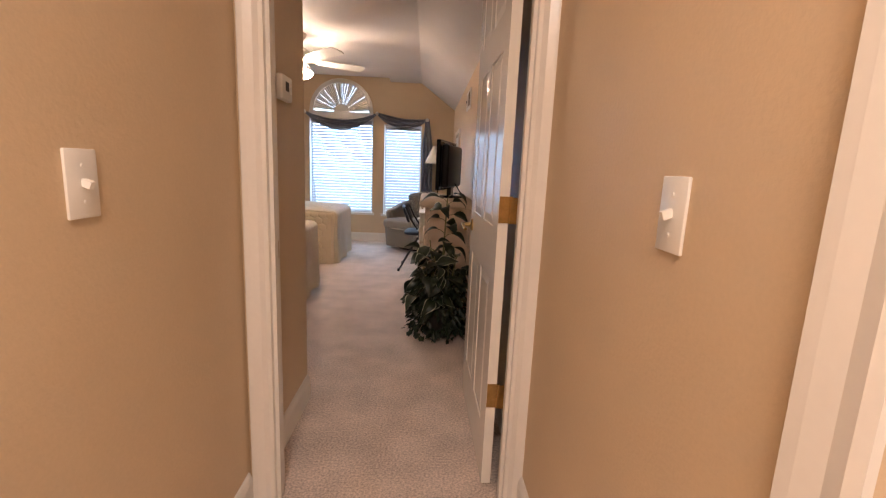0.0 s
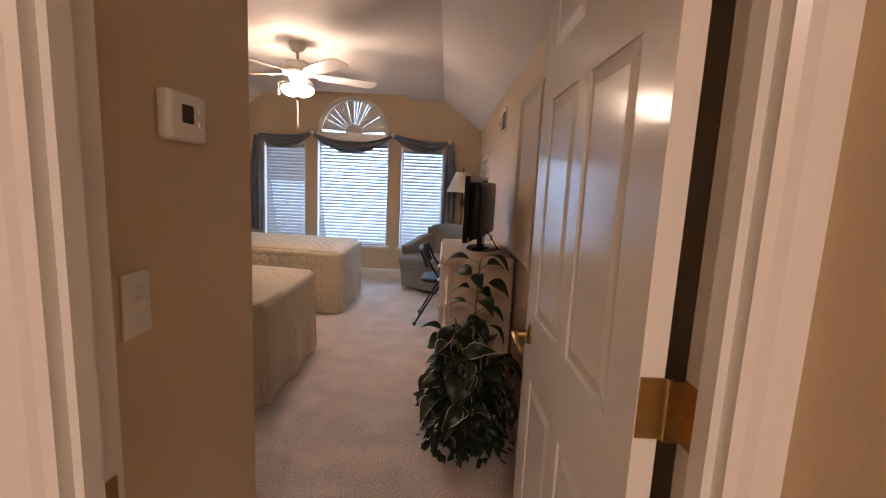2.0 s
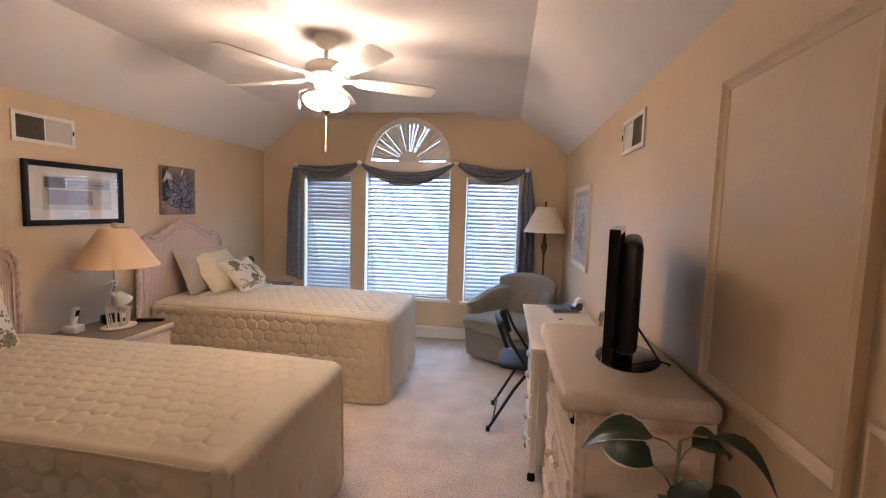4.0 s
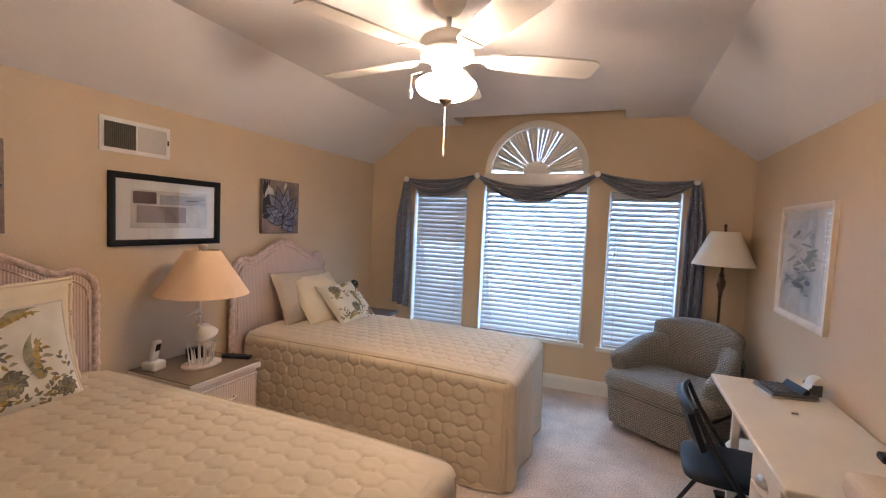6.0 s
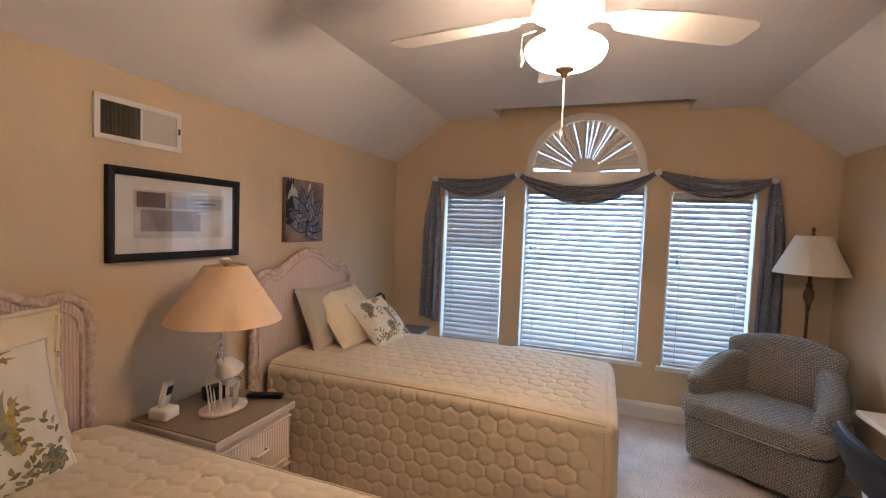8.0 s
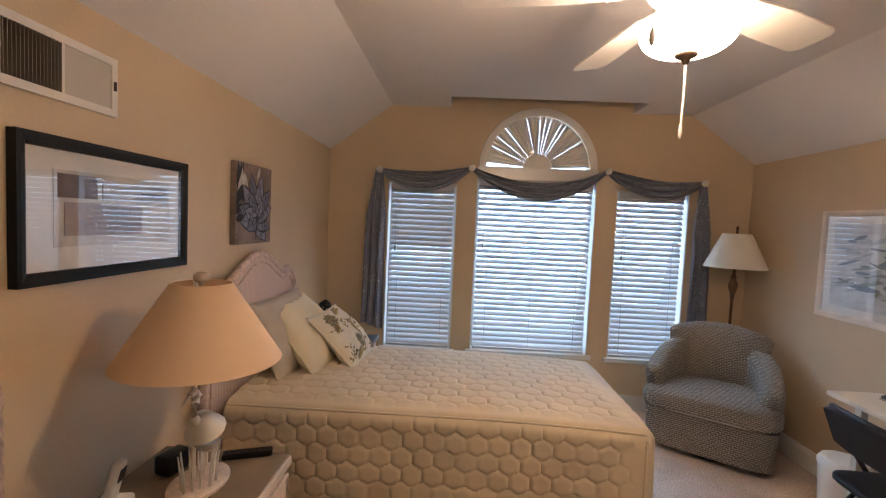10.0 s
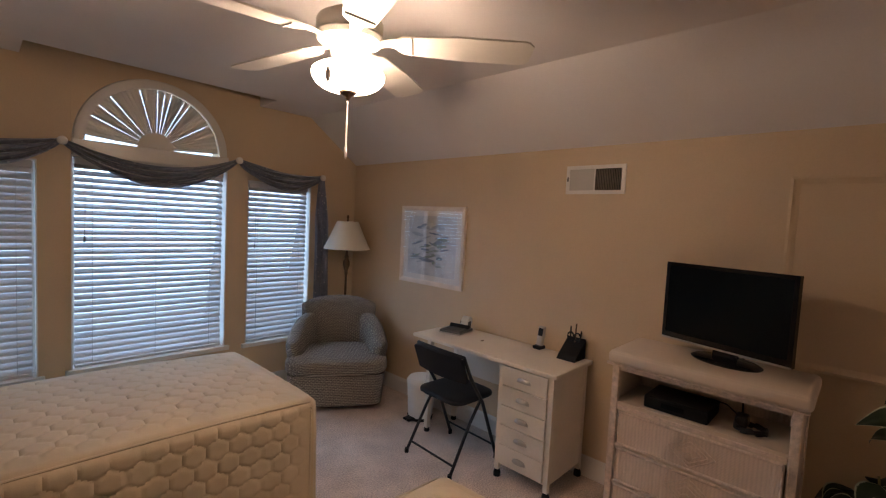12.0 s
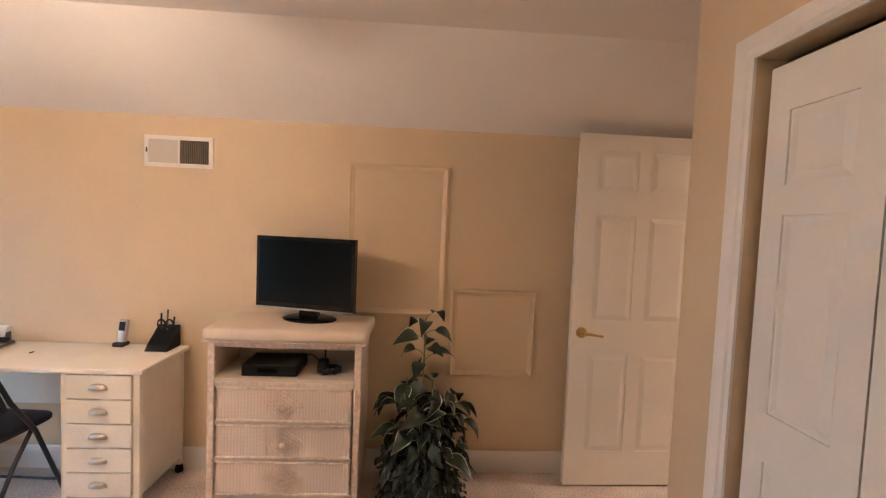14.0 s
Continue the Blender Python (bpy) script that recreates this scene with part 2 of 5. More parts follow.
structure("wall_south", boxes((HXL - 0.1, DX0 - 0.02, YD0, YD1, 0, 2.5), (DX1 + 0.02, XR + 0.12, YD0, YD1, 0, 2.5), (DX0 - 0.02, DX1 + 0.02, YD0, YD1, DTOP + 0.02, 2.5)), HALLWALL, "tan painted wall with the bedroom doorway")
structure("wall_passage", boxes((XP - 0.1, XP, YD1, YC, 0, 2.5)), WALL, "tan painted wall with a thermostat")
CX0, CX1 = -2.95, -1.425
structure("wall_closet", boxes((XL, CX0, YC - 0.1, YC, 0, 2.5), (CX1, XP - 0.1, YC - 0.1, YC, 0, 2.5), (CX0, CX1, YC - 0.1, YC, 2.05, 2.5)), WALL, "tan painted wall round the closet opening")
structure("wall_closet_back", boxes((XL, XP - 0.1, YD1 - 0.1, YD1, 0, 2.5)), WALL, "plain back wall of the closet")

# window wall with three tall openings and a half-round one
WIN = (("west", -3.07, -2.505, 0.43, 1.80), ("centre", -2.345, -1.38, 0.44, 1.85), ("east", -1.215, -0.64, 0.43, 1.80))
AX, AZ, AR = -1.862, 1.955, 0.425
bm = bmesh.new()
y0, y1 = YW, YW + 0.16
xs = [XL - 0.12, -3.07, -2.505, -2.345, -1.38, -1.215, -0.64, XR + 0.12]
for i in range(0, 7, 2):
    box(bm, xs[i], xs[i + 1], y0, y1, -0.1, 2.95)
for nm, a, b, z0, z1 in WIN:
    box(bm, a, b, y0, y1, -0.1, z0)
    if nm != "centre":
        box(bm, a, b, y0, y1, z1, 2.95)
box(bm, -2.345, -1.38, y0, y1, 1.85, AZ)
arc = [(AX + AR * math.cos(math.pi * i / 40), AZ + AR * math.sin(math.pi * i / 40)) for i in range(41)]
rim = []
for i in range(41):
    a = math.pi * i / 40
    k = min(0.4825 / max(1e-6, abs(math.cos(a))), (2.95 - AZ) / max(1e-6, math.sin(a)))
    rim.append((AX + k * math.cos(a), AZ + k * math.sin(a)))
for i in range(40):
    q = (arc[i], arc[i + 1], rim[i + 1], rim[i])
    lo = [bm.verts.new((p[0], y0, p[1])) for p in q]
    hi = [bm.verts.new((p[0], y1, p[1])) for p in q]
    bm.faces.new(lo)
    bm.faces.new(hi[::-1])
    for k in range(4):
        bm.faces.new((lo[k], lo[(k + 1) % 4], hi[(k + 1) % 4], hi[k]))
structure("wall_north", bm, WALL, "tan painted wall with three tall windows and an arch")

# ceiling: flat middle, two slopes and a recess in front of the arch
RX0, RX1, RY = -2.58, -1.13, 8.285
bm = boxes((FXL, FXR, YD1, RY, FLAT, FLAT + 0.1), (FXL, RX0, RY, YW, FLAT, FLAT + 0.1), (RX1, FXR, RY, YW, FLAT, FLAT + 0.1))
for xa, xb in ((XL, FXL), (XR, FXR)):
    lo = [bm.verts.new(p) for p in ((xa, YD1, KNEE), (xb, YD1, FLAT), (xb, YW, FLAT), (xa, YW, KNEE))]
    hi = [bm.verts.new(p.co + Vector((0, 0, 0.1))) for p in lo]
    bm.faces.new(lo)
    bm.faces.new(hi)
    for k in range(4):
        bm.faces.new((lo[k], lo[(k + 1) % 4], hi[(k + 1) % 4], hi[k]))
structure("ceiling", bm, CEIL, "off-white ceiling with sloped sides")
structure("wall_recess", boxes((RX0 - 0.08, RX0, RY - 0.08, YW, FLAT + 0.1, 2.95), (RX1, RX1 + 0.08, RY - 0.08, YW, FLAT + 0.1, 2.95), (RX0, RX1, RY - 0.08, RY, FLAT + 0.1, 2.95), (RX0 - 0.08, RX1 + 0.08, RY - 0.08, YW, 2.95, 3.0)), WALL, "tan painted ceiling recess above the arched window")


def baseboard(a, b, side):
    """Baseboard from a to b (x, y) standing proud of the wall along side (dx, dy)."""
    (ax, ay), (bx, by), (sx, sy) = a, b, side
    bm = bmesh.new()
    prof = ((0, 0), (0.014, 0), (0.014, 0.10), (0.009, 0.118), (0.004, 0.128), (0, 0.13))
    ends = [[bm.verts.new((px + sx * d, py + sy * d, z)) for d, z in prof] for px, py in (a, b)]
    for k in range(6):
        bm.faces.new((ends[0][k], ends[0][(k + 1) % 6], ends[1][(k + 1) % 6], ends[1][k]))
    bm.faces.new(ends[0])
    bm.faces.new(ends[1])
    structure("baseboard", bm, TRIM, "white painted moulded baseboard")


baseboard((XL, YC), (XL, YW), (1, 0))
baseboard((XR, YD1), (XR, YW), (-1, 0))
baseboard((XL, YW), (XR, YW), (0, -1))
baseboard((XP, YD1 + 0.02), (XP, YC), (1, 0))
baseboard((XP, YC), (CX1 + 0.07, YC), (0, 1))
baseboard((HXL, 0.3), (HXL, YD0 - 0.02), (1, 0))
baseboard((HXR, 1.95), (HXR, YD0 - 0.02), (-1, 0))


def casing(name, label, u0, u1, top, m, w=0.075, bottom=0.0):
    """Moulded door casing round an opening, in a local frame: x along the wall, y out of it."""
    bm = bmesh.new()
    prof = ((0, 0), (0, 0.010), (0.012, 0.015), (0.03, 0.013), (w - 0.02, 0.019), (w - 0.004, 0.021), (w, 0.016), (w, 0))
    path = ((u0, bottom, -1, 0), (u0, top, -1, 1), (u1, top, 1, 1), (u1, bottom, 1, 0))
    rings = [[bm.verts.new((u + sx * d, h, z + sz * d)) for d, h in prof] for u, z, sx, sz in path]
    for a, b in zip(rings, rings[1:]):
        for k in range(8):
            bm.faces.new((a[k], a[(k + 1) % 8], b[(k + 1) % 8], b[k]))
    bm.faces.new(rings[0])
    bm.faces.new(rings[-1])
    ob = structure(name, bm, TRIM, label)
    ob.matrix_basis = m
    return ob


casing("trim_door_hall", "white moulded casing round the bedroom doorway", DX0, DX1, DTOP, pose(0, YD0, 0, 0, 0, 0) @ Matrix.Diagonal((1, -1, 1, 1)))
casing("trim_door_room", "white moulded casing on the bedroom side", DX0, DX1, DTOP, pose(0, YD1, 0))
casing("trim_closet", "white moulded casing round the closet", CX0, CX1, 2.05, pose(0, YC, 0))
casing("trim_hall_side_door", "white moulded casing round a side doorway", 1.05, 1.88, 2.05, pose(HXR, 0, 0, 0, 0, 90))
structure("trim_jamb", boxes((DX0 - 0.02, DX0, YD0, YD1, 0, DTOP), (DX1, DX1 + 0.02, YD0, YD1, 0, DTOP), (DX0 - 0.02, DX1 + 0.02, YD0, YD1, DTOP, DTOP + 0.02),
    (DX0, DX0 + 0.012, YD0 + 0.012, YD0 + 0.045, 0, DTOP), (DX1 - 0.012, DX1, YD0 + 0.012, YD0 + 0.045, 0, DTOP)), TRIM, "white painted door jamb with a stop")


# ---- doors ----
def panel_door(name, w, h, rows, cols, label, m, t=0.035, mat=DOORP):
    """A moulded panel door, local x from the hinge, y its thickness."""
    ob = thing(name, m, label, "door", kind="structure")
    bm = boxes((0, w, 0.006, t - 0.006, 0, h))
    xs = [0]
    for a, b in cols:
        xs += [a, b]
    xs.append(w)
    for y0, y1 in ((0, 0.006), (t - 0.006, t)):
        for i in range(0, len(xs), 2):
            box(bm, xs[i], xs[i + 1], y0, y1, 0, h)
        for a, b in cols:
            zs = [0] + [z for r in rows for z in r] + [h]
            for i in range(0, len(zs), 2):
                box(bm, a, b, y0, y1, zs[i], zs[i + 1])
    part("leaf", bm, mat, ob)
    for a, b in cols:
        for z0, z1 in rows:
            pb = bmesh.new()
            for y, s in ((0.0062, -1), (t - 0.0062, 1)):
                i, o = 0.035, 0.006
                lo = [pb.verts.new((x, y, z)) for x, z in ((a + o, z0 + o), (b - o, z0 + o), (b - o, z1 - o), (a + o, z1 - o))]
                hi = [pb.verts.new((x, y + s * 0.006, z)) for x, z in ((a + i, z0 + i), (b - i, z0 + i), (b - i, z1 - i), (a + i, z1 - i))]
                pb.faces.new(hi)
                pb.faces.new(lo)
                for k in range(4):
                    pb.faces.new((lo[k], lo[(k + 1) % 4], hi[(k + 1) % 4], hi[k]))
            part("panel", pb, mat, ob)
    return ob


DW = 0.765
SIX = ((0.20, 0.775), (0.97, 1.575), (1.705, 1.935))
door = panel_door("door_bedroom", DW, 2.03, SIX, ((0.11, 0.345), (0.42, 0.655)), "white six-panel bedroom door standing open", pose(-0.266, 3.070, 0.012, 0, 0, 90.8))
for z in (0.36, 1.04, 1.80):
    h = boxes((-0.004, 0.0, 0.0, 0.034, z - 0.045, z + 0.045))
    hinge = part("hinge", h, BRASS, door, "brass butt hinge")
    part("knuckle", lathe(((0.006, z - 0.046), (0.006, z + 0.046)), 12, cx=-0.003, cy=-0.005), BRASS, hinge, smooth=True)
for s, y in ((1, 0.035), (-1, 0.0)):
    rose = lathe(((0.031, 0), (0.031, 0.006), (0.024, 0.010), (0.012, 0.012), (0.011, 0.045)), 24)
    h = part("door_handle", rose, BRASS, door, "brass lever handle", True, at=pose(DW - 0.06, y, 0.90, -90 * s, 0, 0))
    lever = tube([(DW - 0.06, y + s * 0.048, 0.90), (DW - 0.09, y + s * 0.05, 0.902), (DW - 0.13, y + s * 0.05, 0.896), (DW - 0.17, y + s * 0.046, 0.890)], lambda f: 0.010 - 0.003 * f, 10)
    part("lever", lever, BRASS, door, "", True)
for z in (0.37, 1.05, 1.81):
    solid("hinge_leaf", boxes((DX1 - 0.003, DX1, YD1 - 0.036, YD1 + 0.004, z - 0.045, z + 0.045), (-0.262, DX1 - 0.003, YD1 + 0.001, YD1 + 0.004, z - 0.045, z + 0.045)), BRASS, "brass hinge leaf on the door jamb", "hinge", group="jamb hinges")
solid("strike_plate", rbox(DX0, DX0 + 0.003, 3.025, 3.055, 0.86, 0.92, 0.001, 1), BRASS, "dark brass strike plate in the jamb", "strike plate")
panel_door("door_hall_side", 0.81, 2.03, SIX, ((0.12, 0.36), (0.44, 0.69)), "white side door of the hallway, closed", pose(HXR + 0.10, 1.06, 0.01, 0, 0, 90))
for i in range(4):
    w = (CX1 - CX0 - 0.02) / 4
    d = panel_door("bifold_door", w - 0.006, 2.0, ((0.18, 0.80), (0.95, 1.55), (1.64, 1.86)), ((0.08, w - 0.086),), "white panelled bifold closet door, closed", pose(CX0 + 0.01 + i * w, YC - 0.075, 0.012))
    tagged(d, group="closet doors")
    if i in (1, 2):
        part("knob", lathe(((0.008, 0), (0.008, 0.012), (0.017, 0.018), (0.018, 0.026), (0.010, 0.032)), 16), NICKEL, d, "round nickel knob", True, at=pose(w - 0.05 if i == 1 else 0.05, 0.035, 0.95, -90, 0, 0))


# ---- windows ----
for k, (nm, a, b, z0, z1) in enumerate(WIN):
    w = thing("window_%d" % (k + 1), pose(0, 0, 0), "tall white-framed window behind a lowered blind", "window", kind="structure")
    yy = YW + 0.10
    f = 0.03
    part("window_frame", boxes((a, a + f, yy, yy + 0.05, z0, z1), (b - f, b, yy, yy + 0.05, z0, z1), (a + f, b - f, yy, yy + 0.05, z0, z0 + f), (a + f, b - f, yy, yy + 0.05, z1 - f, z1)), TRIM, w)
    for lo, hi in ((z0 + f, z1 - f),):
        p = part("pane", boxes((a + f, b - f, yy + 0.02, yy + 0.024, lo, hi)), PANE, w)
        p.visible_shadow = False
    part("window_sill", rbox(a - 0.03, b + 0.03, YW - 0.03, YW + 0.10, z0 - 0.03, z0 + 0.005, 0.004), TRIM, w)
    # white liner of the opening
    part("window_liner", boxes((a, a + 0.008, YW - 0.004, yy, z0, z1), (b - 0.008, b, YW - 0.004, yy, z0, z1), (a, b, YW - 0.004, yy, z1 - 0.008, z1)), TRIM, w)
    bl = thing("window_blind", pose((a + b) / 2, YW + 0.045, 0), "white horizontal slat blind, lowered with slats tilted", "blind", "window blinds")
    hw = (b - a) / 2 - 0.022
    part("headrail", rbox(-hw, hw, -0.025, 0.025, z1 - 0.055, z1 - 0.01, 0.004), SLAT, bl)
    part("bottom_rail", rbox(-hw, hw, -0.024, 0.024, z0 + 0.006, z0 + 0.024, 0.004), SLAT, bl)

    def slat_shape(u, v):
        s = (v - 0.5) * 0.048
        return (hw * (2 * u - 1), s, 0.004 * (1 - (2 * v - 1) ** 2))
    n = int((z1 - z0 - 0.10) / 0.0415)
    tilt = 45 if nm == "centre" else 51
    first = None
    for i in range(n):
        z = z0 + 0.044 + i * (z1 - 0.065 - z0 - 0.044) / (n - 1)
        at = pose(0, 0, z, tilt + random.uniform(-1.2, 1.2) + (13 if nm == "west" and z > 1.3 else 0), random.uniform(-0.05, 0.05), 0)
        if first is None:
            first = part("slat", sheet(slat_shape, 1, 4, 0.0025), SLAT, bl, at=at)
        else:
            repeat(first, bl, at)
    for x in (-hw * 0.72, hw * 0.72) if nm != "centre" else (-hw * 0.8, 0, hw * 0.8):
        part("ladder_cord", boxes((x - 0.0012, x + 0.0012, -0.026, -0.024, z0 + 0.02, z1 - 0.03), (x - 0.0012, x + 0.0012, 0.024, 0.026, z0 + 0.02, z1 - 0.03)), SLAT, bl)
    x = -hw + 0.05
    part("tilt_cord", tube([(x, -0.03, z1 - 0.05), (x + 0.004, -0.032, z1 - 0.35), (x, -0.031, z1 - 0.52)], 0.002, 6), SLAT, bl)
    part("tassel", lathe(((0.003, z1 - 0.52), (0.008, z1 - 0.545), (0.008, z1 - 0.56), (0.003, z1 - 0.565)), 10, cx=x, cy=-0.031), NICKEL, bl, "", True)

w = thing("window_4", pose(AX, YW, AZ), "half-round arched window with a pleated sunburst shade", "window", kind="structure")
bm = bmesh.new()
prof = ((AR - 0.012, 0.0), (AR - 0.012, -0.018), (AR + 0.015, -0.024), (AR + 0.045, -0.016), (AR + 0.052, 0.0))
rings = [[bm.verts.new((r * math.cos(a), y, r * math.sin(a))) for r, y in prof] for a in [math.pi * i / 48 for i in range(49)]]
for p, q in zip(rings, rings[1:]):
    for k in range(4):
        bm.faces.new((p[k], p[k + 1], q[k + 1], q[k]))
part("window_frame", bm, TRIM, w, "", True)
part("window_sill", rbox(-AR - 0.055, AR + 0.055, -0.028, 0.10, -0.105, -0.002, 0.004), TRIM, w)
half = bmesh.new()
rim = [[half.verts.new((AR * math.cos(math.pi * i / 40), y, AR * math.sin(math.pi * i / 40))) for i in range(41)] for y in (0.12, 0.124)]
half.faces.new(rim[0])
half.faces.new(rim[1])
for i in range(41):
    j = (i + 1) % 41
    half.faces.new((rim[0][i], rim[0][j], rim[1][j], rim[1][i]))
p = part("pane", half, PANE, w)
p.visible_shadow = False
# sunburst pleats with gaps between some of them
hub = bmesh.new()
fan_pts = [(0.115 * math.cos(math.pi * i / 24), 0.115 * math.sin(math.pi * i / 24)) for i in range(25)]
lo = [hub.verts.new((x, 0.03, z)) for x, z in fan_pts]
hi = [hub.verts.new((x, 0.042, z)) for x, z in fan_pts]
hub.faces.new(lo)
hub.faces.new(hi)
for i in range(24):
    hub.faces.new((lo[i], lo[i + 1], hi[i + 1], hi[i]))
hub.faces.new((lo[0], lo[24], hi[24], hi[0]))
part("shade_hub", hub, SHADEP, w)
SLITS = (34, 59, 64.5, 77, 83, 89.5, 105, 131, 144, 156)
edges = [3.2] + [d for c in SLITS for d in (c - 0.3, c + 0.3)] + [175.0]
for a0, a1 in zip(edges[::2], edges[1::2]):
    n = max(1, round((a1 - a0) / 4.5))
    pb = bmesh.new()
    q = []
    for j in range(2 * n + 1):
        a = radians(a0 + (a1 - a0) * j / (2 * n))
        q.append([pb.verts.new((r * math.cos(a), 0.034 + 0.005 * (j % 2), r * math.sin(a))) for r in (0.10, AR - 0.004)])
    for c, d in zip(q, q[1:]):
        pb.faces.new((c[0], c[1], d[1], d[0]))
    part("pleat", pb, SHADEP, w)

# scarf hung over four round holdbacks
KN = ((-3.133, 1.885), (-2.393, 1.925), (-1.319, 1.94), (-0.567, 1.88))
for x, z in KN:
    solid("curtain_holdback", lathe(((0.007, 0), (0.007, 0.065), (0.018, 0.068), (0.027, 0.074), (0.027, 0.083), (0.020, 0.090), (0.006, 0.092)), 24), PLASTICW, "round white curtain holdback knob on the wall", "holdback", smooth=True, m=pose(x, YW, z, 90, 0, 0), group="curtain holdbacks")
scarf = thing("scarf_valance", pose(0, YW, 0), "blue-grey sheer scarf draped in swags over the windows", "curtain")
for i, sag in enumerate((0.165, 0.235, 0.165)):
    (xa, za), (xb, zb) = KN[i], KN[i + 1]

    def swag(u, v, xa=xa, xb=xb, za=za, zb=zb, sag=sag, i=i):
        c = 4 * u * (1 - u)
        e = 1 - (2 * u - 1) ** 8
        low = sag * ((0.5 + 0.5 * v) if i == 1 else (0.2 + 0.8 * v)) * (c ** 0.95) + 0.028 * v
        y = -0.05 - 0.026 * e * math.sin(v * 6.5 * math.pi + 0.9 * math.sin(3 * u + i)) - 0.015 * e * math.sin(v * 12 * math.pi + 5 * u) - 0.03 * e * v - 0.012 * math.sin(9 * u + 5 * v)
        return (xa + (xb - xa) * u + 0.012 * math.sin(6 * v) * e, y, za + (zb - za) * u - low + 0.015)
    part("swag", sheet(swag, 48, 56, 0.0025), SCARF, scarf, "", True)
for xk, zk, z1, dx in ((KN[0][0] - 0.005, KN[0][1], 0.62, -0.02), (KN[3][0] + 0.005, KN[3][1], 0.50, 0.02)):
    def tail(u, v, xk=xk, zk=zk, z1=z1, dx=dx):
        wdt = 0.028 + 0.045 * min(1, v * 3.5) + 0.015 * v
        y = -0.05 - 0.028 * math.sin(u * 5.6 * math.pi + 1.2 * v) * min(1, 0.25 + v * 2)
        return (xk + dx * min(1, 2.5 * v) + wdt * (2 * u - 1), y, zk + 0.015 - (zk - z1) * v - 0.05 * u * v * (1 if dx < 0 else -1))
    part("tail", sheet(tail, 40, 40, 0.0025), SCARF, scarf, "", True)

# ---- ceiling fan ----
fan = thing("ceiling_fan", pose(-1.84, 6.27, 0), "white five-blade ceiling fan with a lit bowl light", "ceiling fan")
part("canopy", lathe(((0.072, FLAT), (0.070, FLAT - 0.02), (0.050, FLAT - 0.055), (0.022, FLAT - 0.075), (0.016, FLAT - 0.078)), 32), FANW, fan, "", True)
part("downrod", lathe(((0.012, FLAT - 0.15), (0.012, FLAT - 0.07)), 16), FANW, fan, "", True)
part("motor_housing", lathe(((0.03, 2.275), (0.075, 2.268), (0.112, 2.245), (0.118, 2.235), (0.118, 2.205), (0.110, 2.195), (0.118, 2.185), (0.112, 2.168), (0.07, 2.155), (0.062, 2.12), (0.05, 2.115)), 40), FANW, fan, "", True)
part("light_fitter", lathe(((0.05, 2.125), (0.055, 2.12), (0.052, 2.105), (0.02, 2.10), (0.008, 2.08), (0.008, 1.99)), 32), FANW, fan, "", True)
for k in range(3):
    a = 2 * math.pi * k / 3 + 0.5
    part("bulb", lathe(((0.006, 2.058), (0.018, 2.064), (0.024, 2.078), (0.020, 2.092), (0.010, 2.102)), 16, cx=0.058 * math.cos(a), cy=0.058 * math.sin(a)), BULBM, fan, "glowing lamp bulb", True)
bowl = [(0.130 * math.sin(a) ** 0.8 if a > 0.05 else 0.02, 2.055 - 0.062 * math.cos(a) if a < math.pi / 2 else 2.055 - 0.035 * math.cos(a)) for a in [math.pi * (0.66 - 0.64 * i / 14) for i in range(15)]]
bowl += [(r - 0.005, z + 0.003) for r, z in bowl[::-1]]
part("glass_bowl", lathe(bowl, 40), GLOBEM, fan, "glowing frosted glass bowl", True)
part("finial", lathe(((0.006, 2.002), (0.034, 2.000), (0.030, 1.988), (0.012, 1.978), (0.008, 1.968), (0.003, 1.964)), 24), BRONZE, fan, "bronze finial", True)
part("pull_chain", tube([(0, 0, 1.966), (0.001, 0, 1.88), (0, 0, 1.79)], 0.003, 6), FANW, fan)
part("chain_fob", lathe(((0.002, 1.80), (0.005, 1.79), (0.006, 1.765), (0.002, 1.755)), 10), FANW, fan, "", True)
part("light_chain", tube([(-0.09, -0.06, 2.10), (-0.128, -0.075, 2.085), (-0.130, -0.076, 2.03)], 0.0015, 6), FANW, fan)
part("light_chain_fob", lathe(((0.003, 2.035), (0.009, 2.02), (0.009, 1.998), (0.003, 1.985)), 10, cx=-0.130, cy=-0.076), FANW, fan, "", True)


def blade_shape(u, v):
    x = 0.17 + 0.49 * u
    half = 0.05 + 0.022 * min(1, u * 2.2)
    half *= 1 - max(0, (u - 0.93) / 0.07) ** 2 * 0.35
    half *= 1 - max(0, (0.06 - u) / 0.06) ** 2 * 0.4
    return (x, half * (2 * v - 1), 0)


blade = iron = None
for k in range(5):
    at = pose(0, 0, 2.174, 0, 0, 28 + 72 * k) @ pose(0, 0, 0, -11, 0, 0)
    if blade is None:
        blade = part("blade", sheet(blade_shape, 24, 6, 0.007), FANW, fan, at=at)
        ib = sheet(lambda u, v: (0.085 + 0.14 * u, (0.016 + 0.035 * u * u) * (2 * v - 1), -0.008 + 0.012 * math.sin(u * 3.1)), 10, 4, 0.005)
        iron = part("blade_iron", ib, FANW, fan, at=at)
    else:
        repeat(blade, fan, at)
        repeat(iron, fan, at)

# ---- beds ----
HEX = 0.093


def hex_pad(a, b):
    """Height of a hexagon-quilted pad, 0 on the stitches."""
    p, q = a / HEX, b / HEX * 1.06
    best = []
    r = math.sqrt(3)
    for ox, oy in ((0, 0), (0.5, r / 2)):
        cx = round(p - ox) + ox
        cy = round((q - oy) / r) * r + oy
        best.append((abs(p - cx), abs(q - cy)))
    d = min(max(x, 0.5 * x + r / 2 * y) for x, y in best)
    t = max(0.0, 1 - (d / 0.5) ** 9)
    return t ** 0.8


